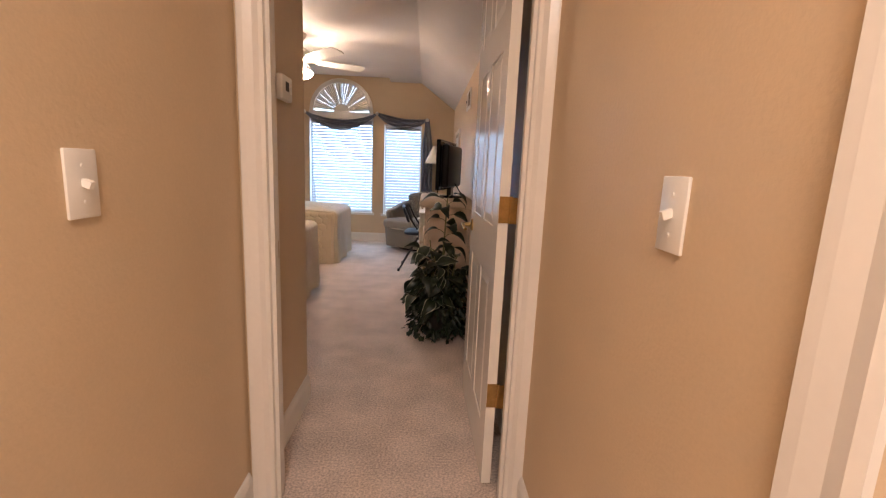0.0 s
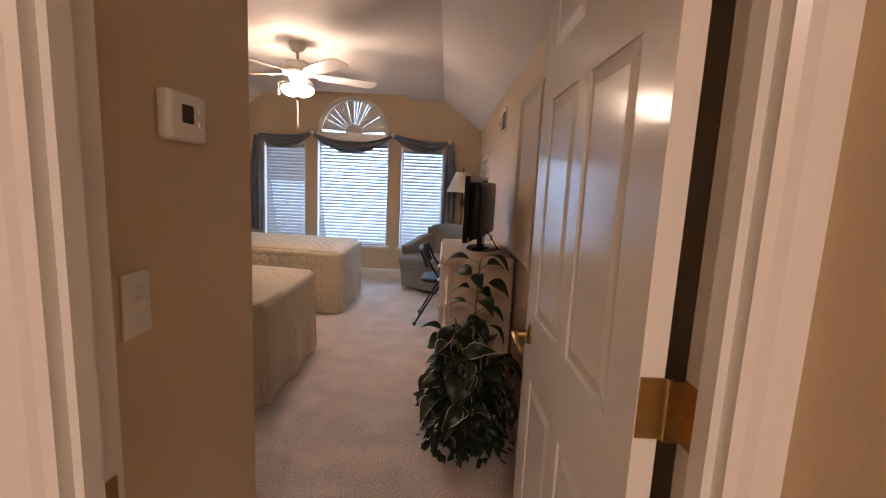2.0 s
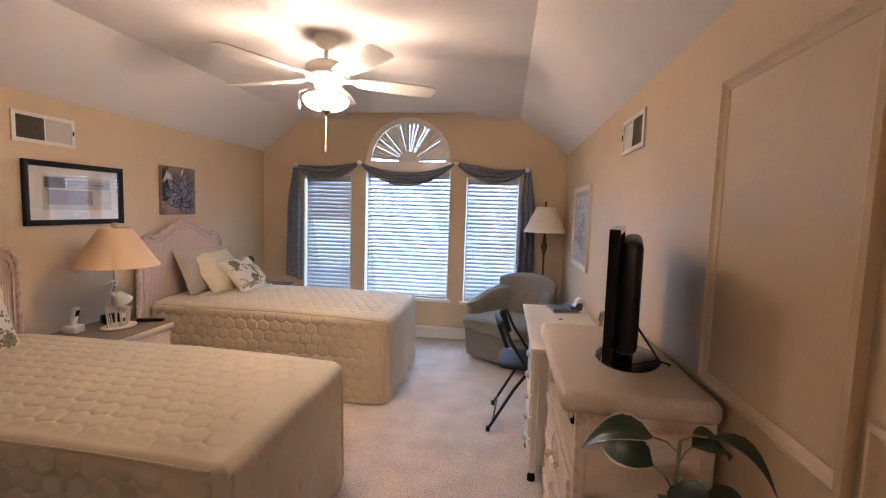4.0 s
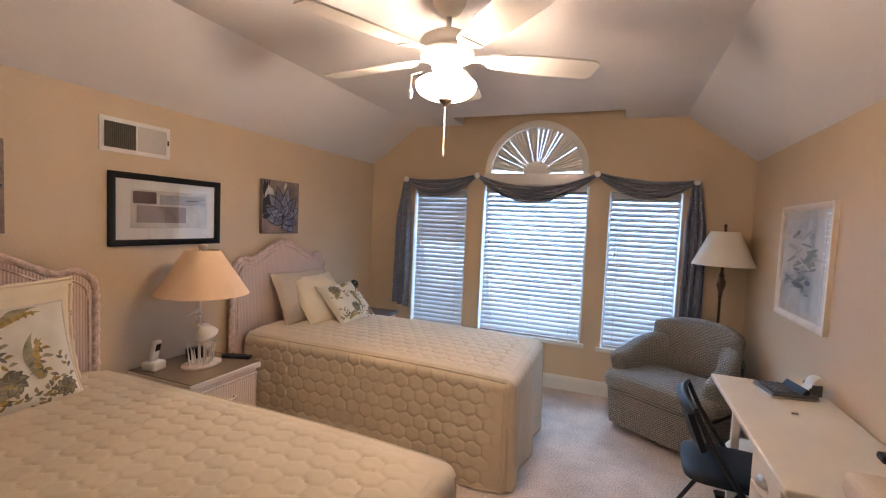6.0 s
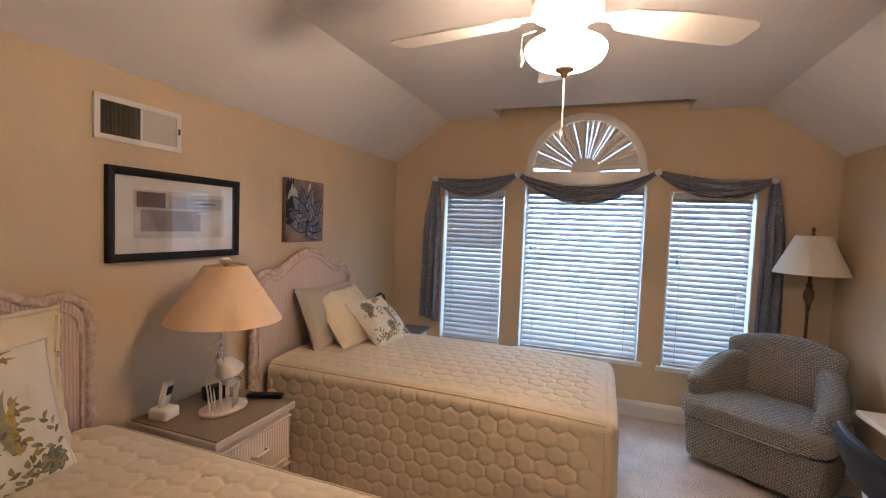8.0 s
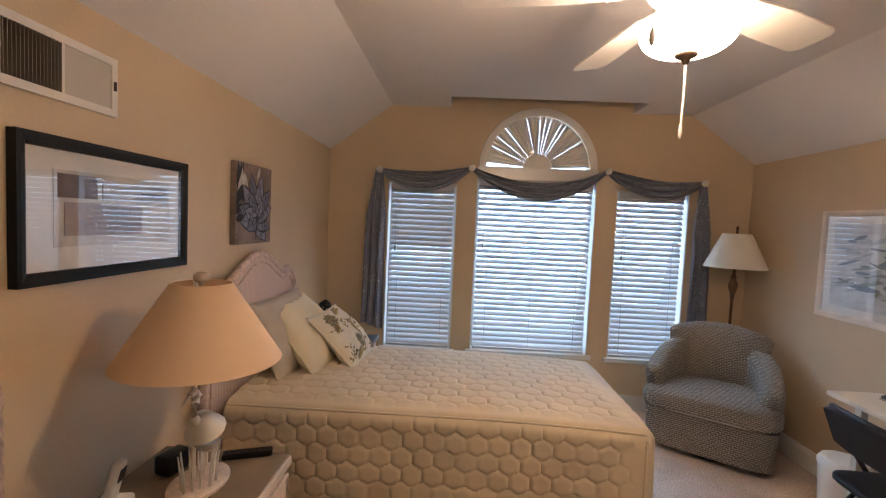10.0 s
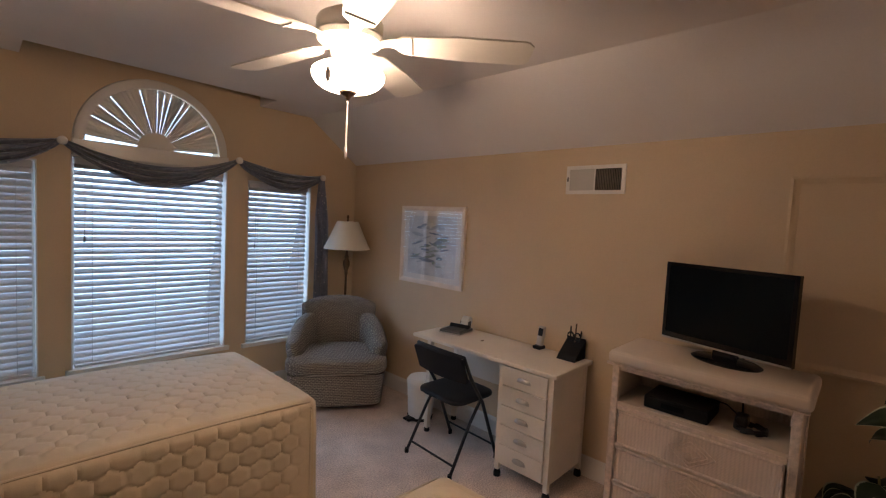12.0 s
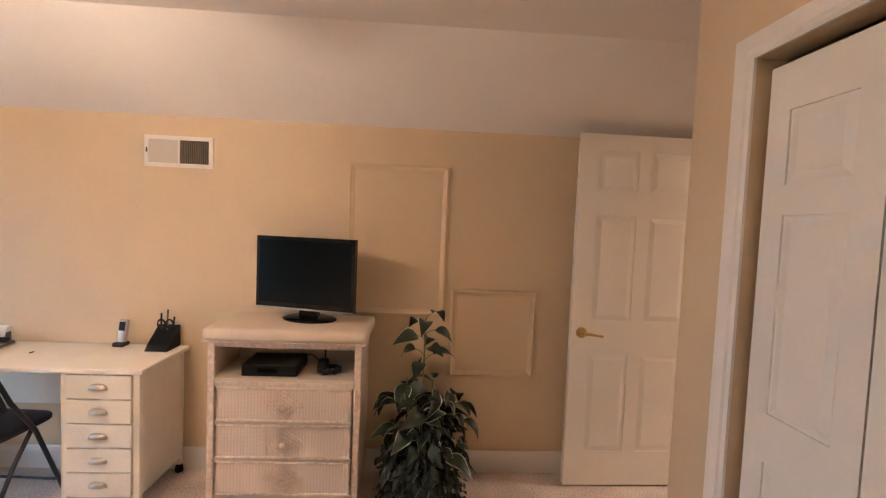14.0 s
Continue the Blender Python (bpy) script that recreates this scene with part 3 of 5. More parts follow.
def bed(name, y0, label, group, hc):
    """A twin bed, local x from the headboard to the foot, y across."""
    ob = thing(name, pose(XL, y0, 0), label, "bed", group)
    L, W, H, R = 1.975, 1.03, 0.655, 0.05
    SEAM = 0.042
    part("mattress", rbox(0.12, L - 0.07, 0.06, W - 0.06, 0.24, H - 0.07, 0.05, 3), QUILT, ob)
    part("box_base", rbox(0.12, L - 0.08, 0.08, W - 0.08, 0.05, 0.238, 0.01), WHITEWOOD, ob)

    def lie(x):
        """Height of the top, settling a little towards the foot."""
        return H - 0.028 * max(0.0, (x - 1.1) / 0.875) ** 2

    def hang(x, d):
        return lie(x) - d * (lie(x) - 0.012) / 0.64
    def fold(s):
        """From the edge of the top: distance out and drop down along a rounded edge."""
        q = R * math.pi / 2
        if s < q:
            a = s / R
            return R * math.sin(a), R * (1 - math.cos(a)), math.sin(a), math.cos(a)
        return R, R + s - q, 1.0, 0.0

    def top(u, v):
        x, y = 0.10 + (L - R - 0.10) * u, R + (W - 2 * R) * v
        crown = 0.012 * math.sin(math.pi * v)
        return (x, y, lie(x) + (crown + 0.009 * hex_pad(x, y) + 0.006 * noise.noise((x * 3, y * 3, y0))) * min(1, (1 - u) * 20, v * 16, (1 - v) * 16))

    def side(far):
        def fn(u, v):
            x, s = 0.10 + (L - R - 0.10) * u, 0.6685 * v
            o, d, ny, nz = fold(s)
            end = min(1, (1 - u) * 14)
            h = 0.0115 * hex_pad(x, s) * end * min(1, max(0, s - SEAM) * 30) + 0.006 * noise.noise((x * 9, s * 9, y0 + 3)) * end * min(1, s * 6)
            wave = 0.010 * d * math.sin(x * 11 + y0) + 0.012 * max(0, d - 0.1) * noise.noise((x * 4, d * 3, y0))
            y = R - o - (h * ny) - wave * end - 0.02 * d
            return (x, y if not far else W - y, hang(x, d) + h * nz)
        return fn

    def foot(u, v):
        yy, s = R + (W - 2 * R) * u, 0.6685 * v
        o, d, nx, nz = fold(s)
        end = min(1, u * 8, (1 - u) * 8)
        h = 0.007 * hex_pad(yy, s) * end * min(1, s * 25)
        wave = end * 0.04 * max(0, d - 0.15) * math.sin(yy * 14 + 1.0) + 0.02 * d
        return (L - R + o + h * nx + wave, yy, hang(L - R, d) + h * nz)
    part("quilt_top", sheet(top, 210, 110), QUILT, ob, "cream hexagon-quilted cotton coverlet", True)
    part("quilt_side", sheet(side(False), 200, 84), QUILT, ob, "", True)
    part("quilt_side", sheet(side(True), 150, 60), QUILT, ob, "", True)
    part("quilt_foot", sheet(foot, 76, 56), QUILT, ob, "", True)
    # pleated strips that close the two foot corners
    for far in (False, True):
        def corner(u, v, far=far):
            a, s = math.pi / 2 * u, 0.6685 * v
            o, d, n1, nz = fold(s)
            o2 = o + 0.02 * d + 0.012 * math.sin(u * math.pi) * math.sin(u * 9) * min(1, d * 5)
            x, y = L - R + o2 * math.sin(a), R - o2 * math.cos(a)
            return (x, y if not far else W - y, hang(L - R, d))
        part("corner_pleat", sheet(corner, 14, 40), QUILT, ob, "plain pleated corner of the coverlet", True)
        for u in (0.02, 0.98):
            part("corner_piping", tube([corner(u, k / 30) for k in range(3, 31)], 0.006, 6), PIPING, ob)
    for far in (False, True):
        pts = []
        for i in range(60):
            x = 0.10 + (L - R - 0.10) * i / 59
            f = side(far)(i / 59, SEAM / 0.6685)
            pts.append((f[0], f[1] + (-0.002 if not far else 0.002), f[2] + 0.001))
        part("piping", tube(pts, 0.005, 6), PIPING, ob)
    pts = [foot(i / 40, 1.0) for i in range(41)]
    part("hem", tube(pts, 0.006, 6), PIPING, ob)
    for far in (False, True):
        part("hem", tube([side(far)(i / 60, 1.0) for i in range(61)], 0.006, 6), PIPING, ob)

    # camel-back wicker headboard
    hw = 0.495

    def crest(t):
        """Height of the headboard's top, t from -1 to 1."""
        a = abs(t)
        swell = 0.5 + 0.5 * math.cos(min(1, a / 0.70) * math.pi)
        ear = 0.014 * math.exp(-((a - 0.80) / 0.09) ** 2)
        corner = 1 - math.sqrt(max(0.0, 1 - max(0.0, (a - 0.84) / 0.16) ** 2))
        return 1.145 + 0.125 * swell ** 0.75 + ear - 0.085 * corner
    out = [(-hw, 0.02), (-hw, 0.6)] + [(hw * t / 40, crest(t / 40)) for t in range(-40, 41)] + [(hw, 0.6), (hw, 0.02)]
    hb = bmesh.new()
    fr = [hb.verts.new((0.055, hc + y * 0.96, z - 0.01)) for y, z in out]
    bk = [hb.verts.new((0.030, hc + y * 0.96, z - 0.01)) for y, z in out]
    hb.faces.new(fr)
    hb.faces.new(bk)
    for i in range(len(out)):
        j = (i + 1) % len(out)
        hb.faces.new((fr[i], fr[j], bk[j], bk[i]))
    board = part("headboard", hb, HEADWICKER, ob, "white-washed woven wicker headboard")
    pts = []
    for (ya, za), (yb, zb) in zip(out, out[1:]):
        n = max(1, int(math.hypot(yb - ya, zb - za) / 0.010))
        pts += [(0.045, hc + ya + (yb - ya) * k / n, za + (zb - za) * k / n) for k in range(n)]
    part("braided_rim", tube(pts, 0.019, 12, wobble=lambda i, a: 1 + 0.13 * math.sin(3 * a + i * 1.1)), HEADBRAID, board, "braided wicker rim", True)
    inner = [(0.058, hc + y * 0.925, 0.55 if z <= 0.6 else z - 0.040) for y, z in out[1:-1]]
    part("inner_cord", tube(inner, 0.005, 8, wobble=lambda i, a: 1 + 0.15 * math.sin(2 * a + i * 0.9)), HEADBRAID, board, "", True)
    return ob


def cushion(name, w, h, d, mat, m, label, category="pillow", flange=0.0, trim=None):
    """A plump square pillow, standing in local x-z, thickness along y."""
    ob = thing(name, m, label, category)
    n = 28
    bm = bmesh.new()
    for s in (-1, 1):
        def fn(u, v, s=s):
            a, b = 2 * u - 1, 2 * v - 1
            t = max(0, (1 - abs(a) ** 2.6) * (1 - abs(b) ** 2.6)) ** 0.55
            pinch = 1 - 0.06 * (1 - a * a) * b * b - 0.0
            pinch2 = 1 - 0.06 * (1 - b * b) * a * a
            wr = 0.006 * noise.noise((a * 3 + w, b * 3, s * 2)) * t * 3
            return (w / 2 * a * pinch2, s * (d / 2 * t + wr), h / 2 + h / 2 * b * pinch)
        sheet(fn, n, n, bm=bm)
    bmesh.ops.remove_doubles(bm, verts=bm.verts[:], dist=0.0008)
    part("cover", bm, mat, ob, "", True)
    edge = []
    for i in range(81):
        k = i / 80 * 4
        q, f = int(min(3, k)), k - int(min(3, k))
        a, b = ((2 * f - 1, -1), (1, 2 * f - 1), (1 - 2 * f, 1), (-1, 1 - 2 * f))[q]
        edge.append((w / 2 * a * (1 - 0.06 * (1 - b * b) * a * a), 0, h / 2 + h / 2 * b * (1 - 0.06 * (1 - a * a) * b * b)))
    part("piping", tube(edge, 0.006 if not flange else flange, 6, wobble=lambda i, a: 1 + 0.2 * math.sin(i * 2.1)), trim or mat, ob, "", True)
    return ob


CREAM = material("cream_pillow_cotton", (0.78, 0.665, 0.47), 0.85, vary=0.06, fine=300, bump=0.2)
GREYP = material("taupe_pillow_cotton", (0.52, 0.44, 0.35), 0.85, vary=0.1, fine=300, bump=0.2)
FLORAL = material("cream_print_ground", (0.72, 0.65, 0.52), 0.85, vary=0.07, fine=300, bump=0.2)
INKS = [material("print_olive", (0.30, 0.215, 0.06), 0.85, vary=0.3, scale=30), material("print_sage", (0.31, 0.27, 0.16), 0.85, vary=0.4, scale=30), material("print_gold", (0.46, 0.31, 0.08), 0.85, vary=0.3, scale=30), material("print_umber", (0.17, 0.145, 0.10), 0.85, vary=0.4, scale=30)]


def motifs(ob, w, h, d, count, seed):
    """Printed leaves, sprigs and rosettes lying on the front of a cushion."""
    rnd = random.Random(seed)

    def on(a, b):
        a, b = max(-0.96, min(0.96, a)), max(-0.96, min(0.96, b))
        t = max(0, (1 - abs(a) ** 2.6) * (1 - abs(b) ** 2.6)) ** 0.55
        wr = 0.006 * noise.noise((a * 3 + w, b * 3, -2)) * t * 3
        return (w / 2 * a * (1 - 0.06 * (1 - b * b) * a * a), -(d / 2 * t + wr) - 0.0022, h / 2 + h / 2 * b * (1 - 0.06 * (1 - a * a) * b * b))

    def leaf_print(ca, cb, ang, ln, wd, mat):
        bm = bmesh.new()
        rows = []
        for i in range(11):
            f = i / 10
            bend = 0.25 * ln * math.sin(f * 2.2)
            hw = wd * math.sin(math.pi * f ** 0.8) + 0.002
            rows.append([bm.verts.new(on(ca + (f * ln * math.cos(ang) - (s * hw + bend) * math.sin(ang)), cb + (f * ln * math.sin(ang) + (s * hw + bend) * math.cos(ang)))) for s in (-1, 0, 1)])
        for p, q in zip(rows, rows[1:]):
            for k in (0, 1):
                bm.faces.new((p[k], p[k + 1], q[k + 1], q[k]))
        part("printed_leaf", bm, mat, ob)
    def plume(ca, cb, ang, size):
        """A large two-tone leaf with a row of lobes down one side."""
        leaf_print(ca, cb, ang, size, 0.10 * size, INKS[1])
        leaf_print(ca + 0.05 * size, cb - 0.03, ang - 0.10, size * 0.9, 0.07 * size, INKS[2])
        for j in range(5):
            f = 0.15 + 0.15 * j
            leaf_print(ca + f * size * math.cos(ang), cb + f * size * math.sin(ang), ang + 1.0, 0.16 * size, 0.04 * size, INKS[0])

    def rosette(ca, cb, size):
        for j in range(9):
            leaf_print(ca, cb, j * 0.698, size, 0.30 * size, INKS[3])
            leaf_print(ca, cb, j * 0.698 + 0.1, size * 0.85, 0.22 * size, INKS[1])
        for j in range(5):
            leaf_print(ca, cb, j * 1.257, size * 0.4, 0.15 * size, INKS[2])

    def sprig(ca, cb, ang):
        for j in range(6):
            leaf_print(ca + 0.07 * j * math.cos(ang + 0.15 * j), cb + 0.07 * j * math.sin(ang + 0.15 * j), ang + (0.9 if j % 2 else -0.9), 0.13, 0.03, INKS[(3, 0, 1)[j % 3]])
    plume(0.32, -0.45, 1.35, 0.85)
    plume(-0.75, 0.1, 0.5, 0.6)
    plume(-0.1, 0.62, 0.25, 0.75)
    plume(-0.65, -0.85, 0.1, 0.7)
    rosette(-0.05, -0.42, 0.24)
    rosette(-0.5, 0.55, 0.28)
    rosette(0.72, -0.72, 0.20)
    sprig(0.78, -0.35, 1.5)
    sprig(-0.15, 0.1, 1.0)
    for k in range(count):
        sprig(rnd.uniform(-0.85, 0.75), rnd.uniform(-0.85, 0.8), rnd.uniform(0, 6.28))


bed("twin_bed", 6.80, "twin bed with a cream quilted coverlet by the windows", "twin beds", 0.42)
bed("twin_bed", 4.905, "twin bed with a cream quilted coverlet by the closet", "twin beds", 0.48)
cushion("pillow", 0.60, 0.42, 0.15, GREYP, pose(-3.305, 7.34, 0.65, -24, 0, 87), "taupe bed pillow leaning on the wicker headboard")
cushion("pillow", 0.52, 0.46, 0.16, CREAM, pose(-3.15, 7.40, 0.65, -41, 0, 86), "cream square pillow on the bed")
motifs(cushion("pillow", 0.43, 0.39, 0.13, FLORAL, pose(-2.985, 7.50, 0.65, -46, 0, 85), "small floral print throw pillow with olive leaves"), 0.43, 0.39, 0.13, 12, 4)
cushion("pillow", 0.70, 0.49, 0.13, CREAM, pose(-3.385, 5.39, 0.65, -7, 0, 91), "cream quilted pillow sham against the headboard", flange=0.012)
motifs(cushion("pillow", 0.50, 0.43, 0.14, FLORAL, pose(-3.215, 5.415, 0.65, -19, 0, 93), "floral print throw pillow with olive leaves"), 0.50, 0.43, 0.14, 14, 9)

# ---- nightstand and its things ----
ns = thing("nightstand", pose(-3.53, 6.04, 0), "white-washed wicker nightstand with a smoked glass top", "nightstand")
NW, ND, NH = 0.475, 0.48, 0.60
part("body", rbox(0.01, ND - 0.025, 0.012, NW - 0.012, 0.06, NH - 0.04, 0.008), WICKER, ns)
part("top", rbox(0, ND, 0, NW, NH - 0.042, NH - 0.006, 0.008), WICKERTOP, ns)
part("glass_top", rbox(0.004, ND - 0.006, 0.006, NW - 0.006, NH - 0.006, NH, 0.002, 1), GLASSTOP, ns, "smoked glass sheet")
for x in (0.03, ND - 0.05):
    for y in (0.03, NW - 0.03):
        part("leg", lathe(((0.018, 0), (0.022, 0.02), (0.022, 0.08)), 12, cx=x, cy=y), BRAID, ns, "", True)
for z in (0.10, 0.335):
    dr = part("drawer", rbox(ND - 0.024, ND - 0.008, 0.03, NW - 0.03, z, z + 0.20, 0.006), WICKER, ns)
    part("drawer_rim", tube([(ND - 0.006, 0.032, z), (ND - 0.006, NW - 0.032, z), (ND - 0.006, NW - 0.032, z + 0.20), (ND - 0.006, 0.032, z + 0.20), (ND - 0.006, 0.032, z)], 0.007, 8), BRAID, dr, "", True)
    part("handle", tube([(ND - 0.008, NW / 2 - 0.045, z + 0.11), (ND + 0.014, NW / 2 - 0.035, z + 0.11), (ND + 0.016, NW / 2 + 0.035, z + 0.11), (ND - 0.008, NW / 2 + 0.045, z + 0.11)], 0.008, 8), BRAID, dr, "", True)

LX, LY = -3.27, 6.29
lamp = thing("table_lamp", pose(LX, LY, 0.60), "table lamp with a peach cone shade and a white bird base", "table lamp")
part("base_plate", lathe(((0.105, 0), (0.115, 0.004), (0.115, 0.012), (0.100, 0.018), (0.02, 0.020)), 40, sx=0.72, sy=1.0), BRAID, lamp, "", True)
bird = bmesh.new()
tube([(0, 0.02, 0.10), (0, 0.035, 0.13), (0, 0.03, 0.17), (0, 0.0, 0.205), (0, -0.022, 0.225)], lambda f: 0.014 + 0.050 * math.sin(math.pi * min(1, 0.12 + f * 0.8)) ** 2, 14, bird)
tube([(0, -0.02, 0.215), (0, -0.042, 0.245), (0, -0.028, 0.28), (0, -0.012, 0.30), (0, -0.028, 0.318), (0, -0.055, 0.312)], lambda f: 0.016 - 0.006 * f, 10, bird)
tube([(0, -0.05, 0.314), (0, -0.10, 0.296)], lambda f: 0.006 - 0.005 * f, 8, bird)
tube([(0, 0.012, 0.11), (0.004, 0.010, 0.02)], 0.004, 8, bird)
tube([(0, 0.026, 0.11), (-0.004, 0.03, 0.02)], 0.004, 8, bird)
part("bird_figure", bird, WHITEWOOD, lamp, "white sculpted wading bird", True)
for i in range(16):
    a = 2 * math.pi * i / 16
    r = random.uniform(0.05, 0.09)
    x, y = 0.68 * r * math.cos(a), r * math.sin(a)
    hgt = random.uniform(0.08, 0.17)
    part("reed", tube([(x, y, 0.015), (x * 1.05, y * 1.06, hgt * 0.5), (x * 1.2, y * 1.22, hgt)], lambda f: 0.005 - 0.0035 * f, 6), WHITEWOOD, lamp, "", True)
part("stem", lathe(((0.007, 0.015), (0.007, 0.66)), 12, cx=-0.02, cy=0.0), WHITEWOOD, lamp)
sh = bmesh.new()
sheet(lambda u, v: ((0.085 + 0.155 * v) * math.cos(2 * math.pi * u), (0.085 + 0.155 * v) * math.sin(2 * math.pi * u), 0.655 - 0.245 * v), 56, 6, 0.003, sh)
part("shade", sh, SHADE2, lamp, "peach fabric cone shade", True)
part("finial", lathe(((0.006, 0.645), (0.010, 0.655), (0.022, 0.662), (0.026, 0.672), (0.022, 0.684), (0.008, 0.690)), 20), FRAMEW, lamp, "", True)

ph = thing("cordless_phone", pose(-3.42, 6.115, 0.60, 0, 0, 100), "white cordless phone standing in its cradle", "telephone")
part("cradle", rbox(-0.042, 0.042, -0.045, 0.045, 0, 0.05, 0.012, 3), PLASTICW, ph, "", True)
part("handset", rbox(-0.023, 0.023, -0.012, 0.014, 0.0, 0.145, 0.009, 3), PLASTICW, ph, "", True, at=pose(0, 0.012, 0.022, 14, 0, 0))
part("display", boxes((-0.015, 0.015, -0.015, -0.0125, 0.09, 0.128)), BLACKPL, ph, "dark display", at=pose(0, 0.012, 0.022, 14, 0, 0))
rc = thing("remote_control", pose(-3.20, 6.475, 0.60, 0, 0, 20), "black remote control lying on the nightstand", "remote control")
part("body", rbox(-0.085, 0.085, -0.022, 0.022, 0, 0.02, 0.006), BLACKPL, rc)
for i in range(5):
    for j in range(3):
        part("button", boxes((-0.06 + i * 0.024, -0.05 + i * 0.024, -0.014 + j * 0.011, -0.007 + j * 0.011, 0.0195, 0.022)), METALANDSHADE, rc)
solid("alarm_clock", rbox(-0.05, 0.05, -0.035, 0.035, 0, 0.065, 0.012, 3), BLACKPL, "small black alarm clock behind the lamp", "clock", smooth=True, m=pose(-3.40, 6.36, 0.60, 0, 0, 75))


# ---- small table in the corner by the windows ----
st = thing("side_table", pose(-3.50, 7.93, 0), "small white side table with a dark top", "side table")
part("top", rbox(0, 0.45, 0, 0.36, 0.575, 0.60, 0.006), DARKTOP, st, "dark table top")
part("body", rbox(0.02, 0.43, 0.02, 0.34, 0.10, 0.573, 0.005), WICKER, st)
for x in (0.04, 0.41):
    for y in (0.04, 0.32):
        part("leg", lathe(((0.016, 0), (0.02, 0.10)), 12, cx=x, cy=y), BRAID, st)
vase = thing("flower_vase", pose(-3.38, 8.04, 0.60), "small white vase with one dark round flower", "vase")
part("vase_body", lathe(((0.022, 0), (0.034, 0.02), (0.036, 0.05), (0.020, 0.09), (0.014, 0.11), (0.018, 0.125)), 24), PLASTICW, vase, "", True)
part("stem", tube([(0, 0, 0.05), (-0.01, 0, 0.15), (-0.02, -0.01, 0.22)], 0.003, 6), POTM, vase)
fb = bmesh.new()
for i in range(90):
    a, h = random.uniform(0, 6.28), random.uniform(-1, 1)
    r = math.sqrt(1 - h * h)
    p = Vector((r * math.cos(a), r * math.sin(a), h))
    m = Matrix.Translation(Vector((-0.02, -0.01, 0.25)) + p * 0.038) @ p.to_track_quat("Z", "Y").to_matrix().to_4x4()
    v = [fb.verts.new(m @ Vector(q)) for q in ((-0.014, 0, 0), (0, -0.010, 0.008), (0.014, 0, 0.004), (0, 0.010, 0.008))]
    fb.faces.new(v)
part("bloom", fb, material("dark_flower", (0.03, 0.04, 0.045), 0.8, vary=0.4), vase)

# ---- wall pictures ----


def picture(name, y0, y1, z0, z1, wall_x, facing, label, frame_mat, fw, fd, mat_w=0.0):
    """A framed picture on the west (facing 1) or east (facing -1) wall. Local x out of the wall."""
    ob = thing(name, pose(wall_x, 0, 0) @ Matrix.Diagonal((facing, 1, 1, 1)), label, "picture")
    pts = ((y0, z0, 1, 1), (y1, z0, -1, 1), (y1, z1, -1, -1), (y0, z1, 1, -1))
    prof = ((0, 0.0), (0, fd), (fw * 0.35, fd), (fw * 0.7, fd * 0.85), (fw, fd * 0.55), (fw, 0.0))
    bm = bmesh.new()
    rings = [[bm.verts.new((h, y + sy * d, z + sz * d)) for d, h in prof] for y, z, sy, sz in pts]
    for i in range(4):
        a, b = rings[i], rings[(i + 1) % 4]
        for k in range(6):
            bm.faces.new((a[k], a[(k + 1) % 6], b[(k + 1) % 6], b[k]))
    part("frame", bm, frame_mat, ob)
    part("mat_board", boxes((0.002, fd * 0.35, y0 + fw, y1 - fw, z0 + fw, z1 - fw)), MATBOARD, ob, "white mat board")
    return ob


def glazing(ob, y0, y1, z0, z1, x):
    bm = bmesh.new()
    bm.faces.new([bm.verts.new((x, y, z)) for y, z in ((y0, z0), (y1, z0), (y1, z1), (y0, z1))])
    return part("glazing", bm, GLAZE, ob, "clear picture glass")


def flat(ob, name, mat, y0, y1, z0, z1, x, label=""):
    return part(name, boxes((x, x + 0.002, y0, y1, z0, z1)), mat, ob, label)


def ink(name, c, rough=0.3):
    return material(name, c, rough, vary=0.2, scale=10, fine=60, bump=0.0)


GLAZE = bpy.data.materials.new("picture_glazing")
GLAZE.use_nodes = True
_n, _l = GLAZE.node_tree.nodes, GLAZE.node_tree.links
_n.remove(_n["Principled BSDF"])
_mx, _tr, _gl = _n.new("ShaderNodeMixShader"), _n.new("ShaderNodeBsdfTransparent"), _n.new("ShaderNodeBsdfGlossy")
_gl.inputs["Roughness"].default_value = 0.02
_mx.inputs[0].default_value = 0.14
_l.new(_tr.outputs[0], _mx.inputs[1])
_l.new(_gl.outputs[0], _mx.inputs[2])
_l.new(_mx.outputs[0], _n["Material Output"].inputs[0])

p = picture("framed_picture", 5.962, 6.636, 1.268, 1.66, XL, 1, "wide black-framed abstract print behind glass", FRAMEB, 0.034, 0.026)
flat(p, "print", ink("print_cream", (0.62, 0.57, 0.50)), 6.075, 6.545, 1.365, 1.575, 0.0095)
flat(p, "print_block", ink("print_brown", (0.16, 0.10, 0.085)), 6.085, 6.215, 1.50, 1.565, 0.0125)
flat(p, "print_block", ink("print_taupe", (0.34, 0.26, 0.23)), 6.105, 6.40, 1.395, 1.488, 0.0128)
flat(p, "print_block", ink("print_grey", (0.42, 0.40, 0.40)), 6.235, 6.53, 1.50, 1.555, 0.0131)
flat(p, "print_line", ink("print_dark", (0.10, 0.09, 0.09)), 6.40, 6.49, 1.525, 1.531, 0.0155)
glazing(p, 5.994, 6.604, 1.30, 1.628, 0.018)

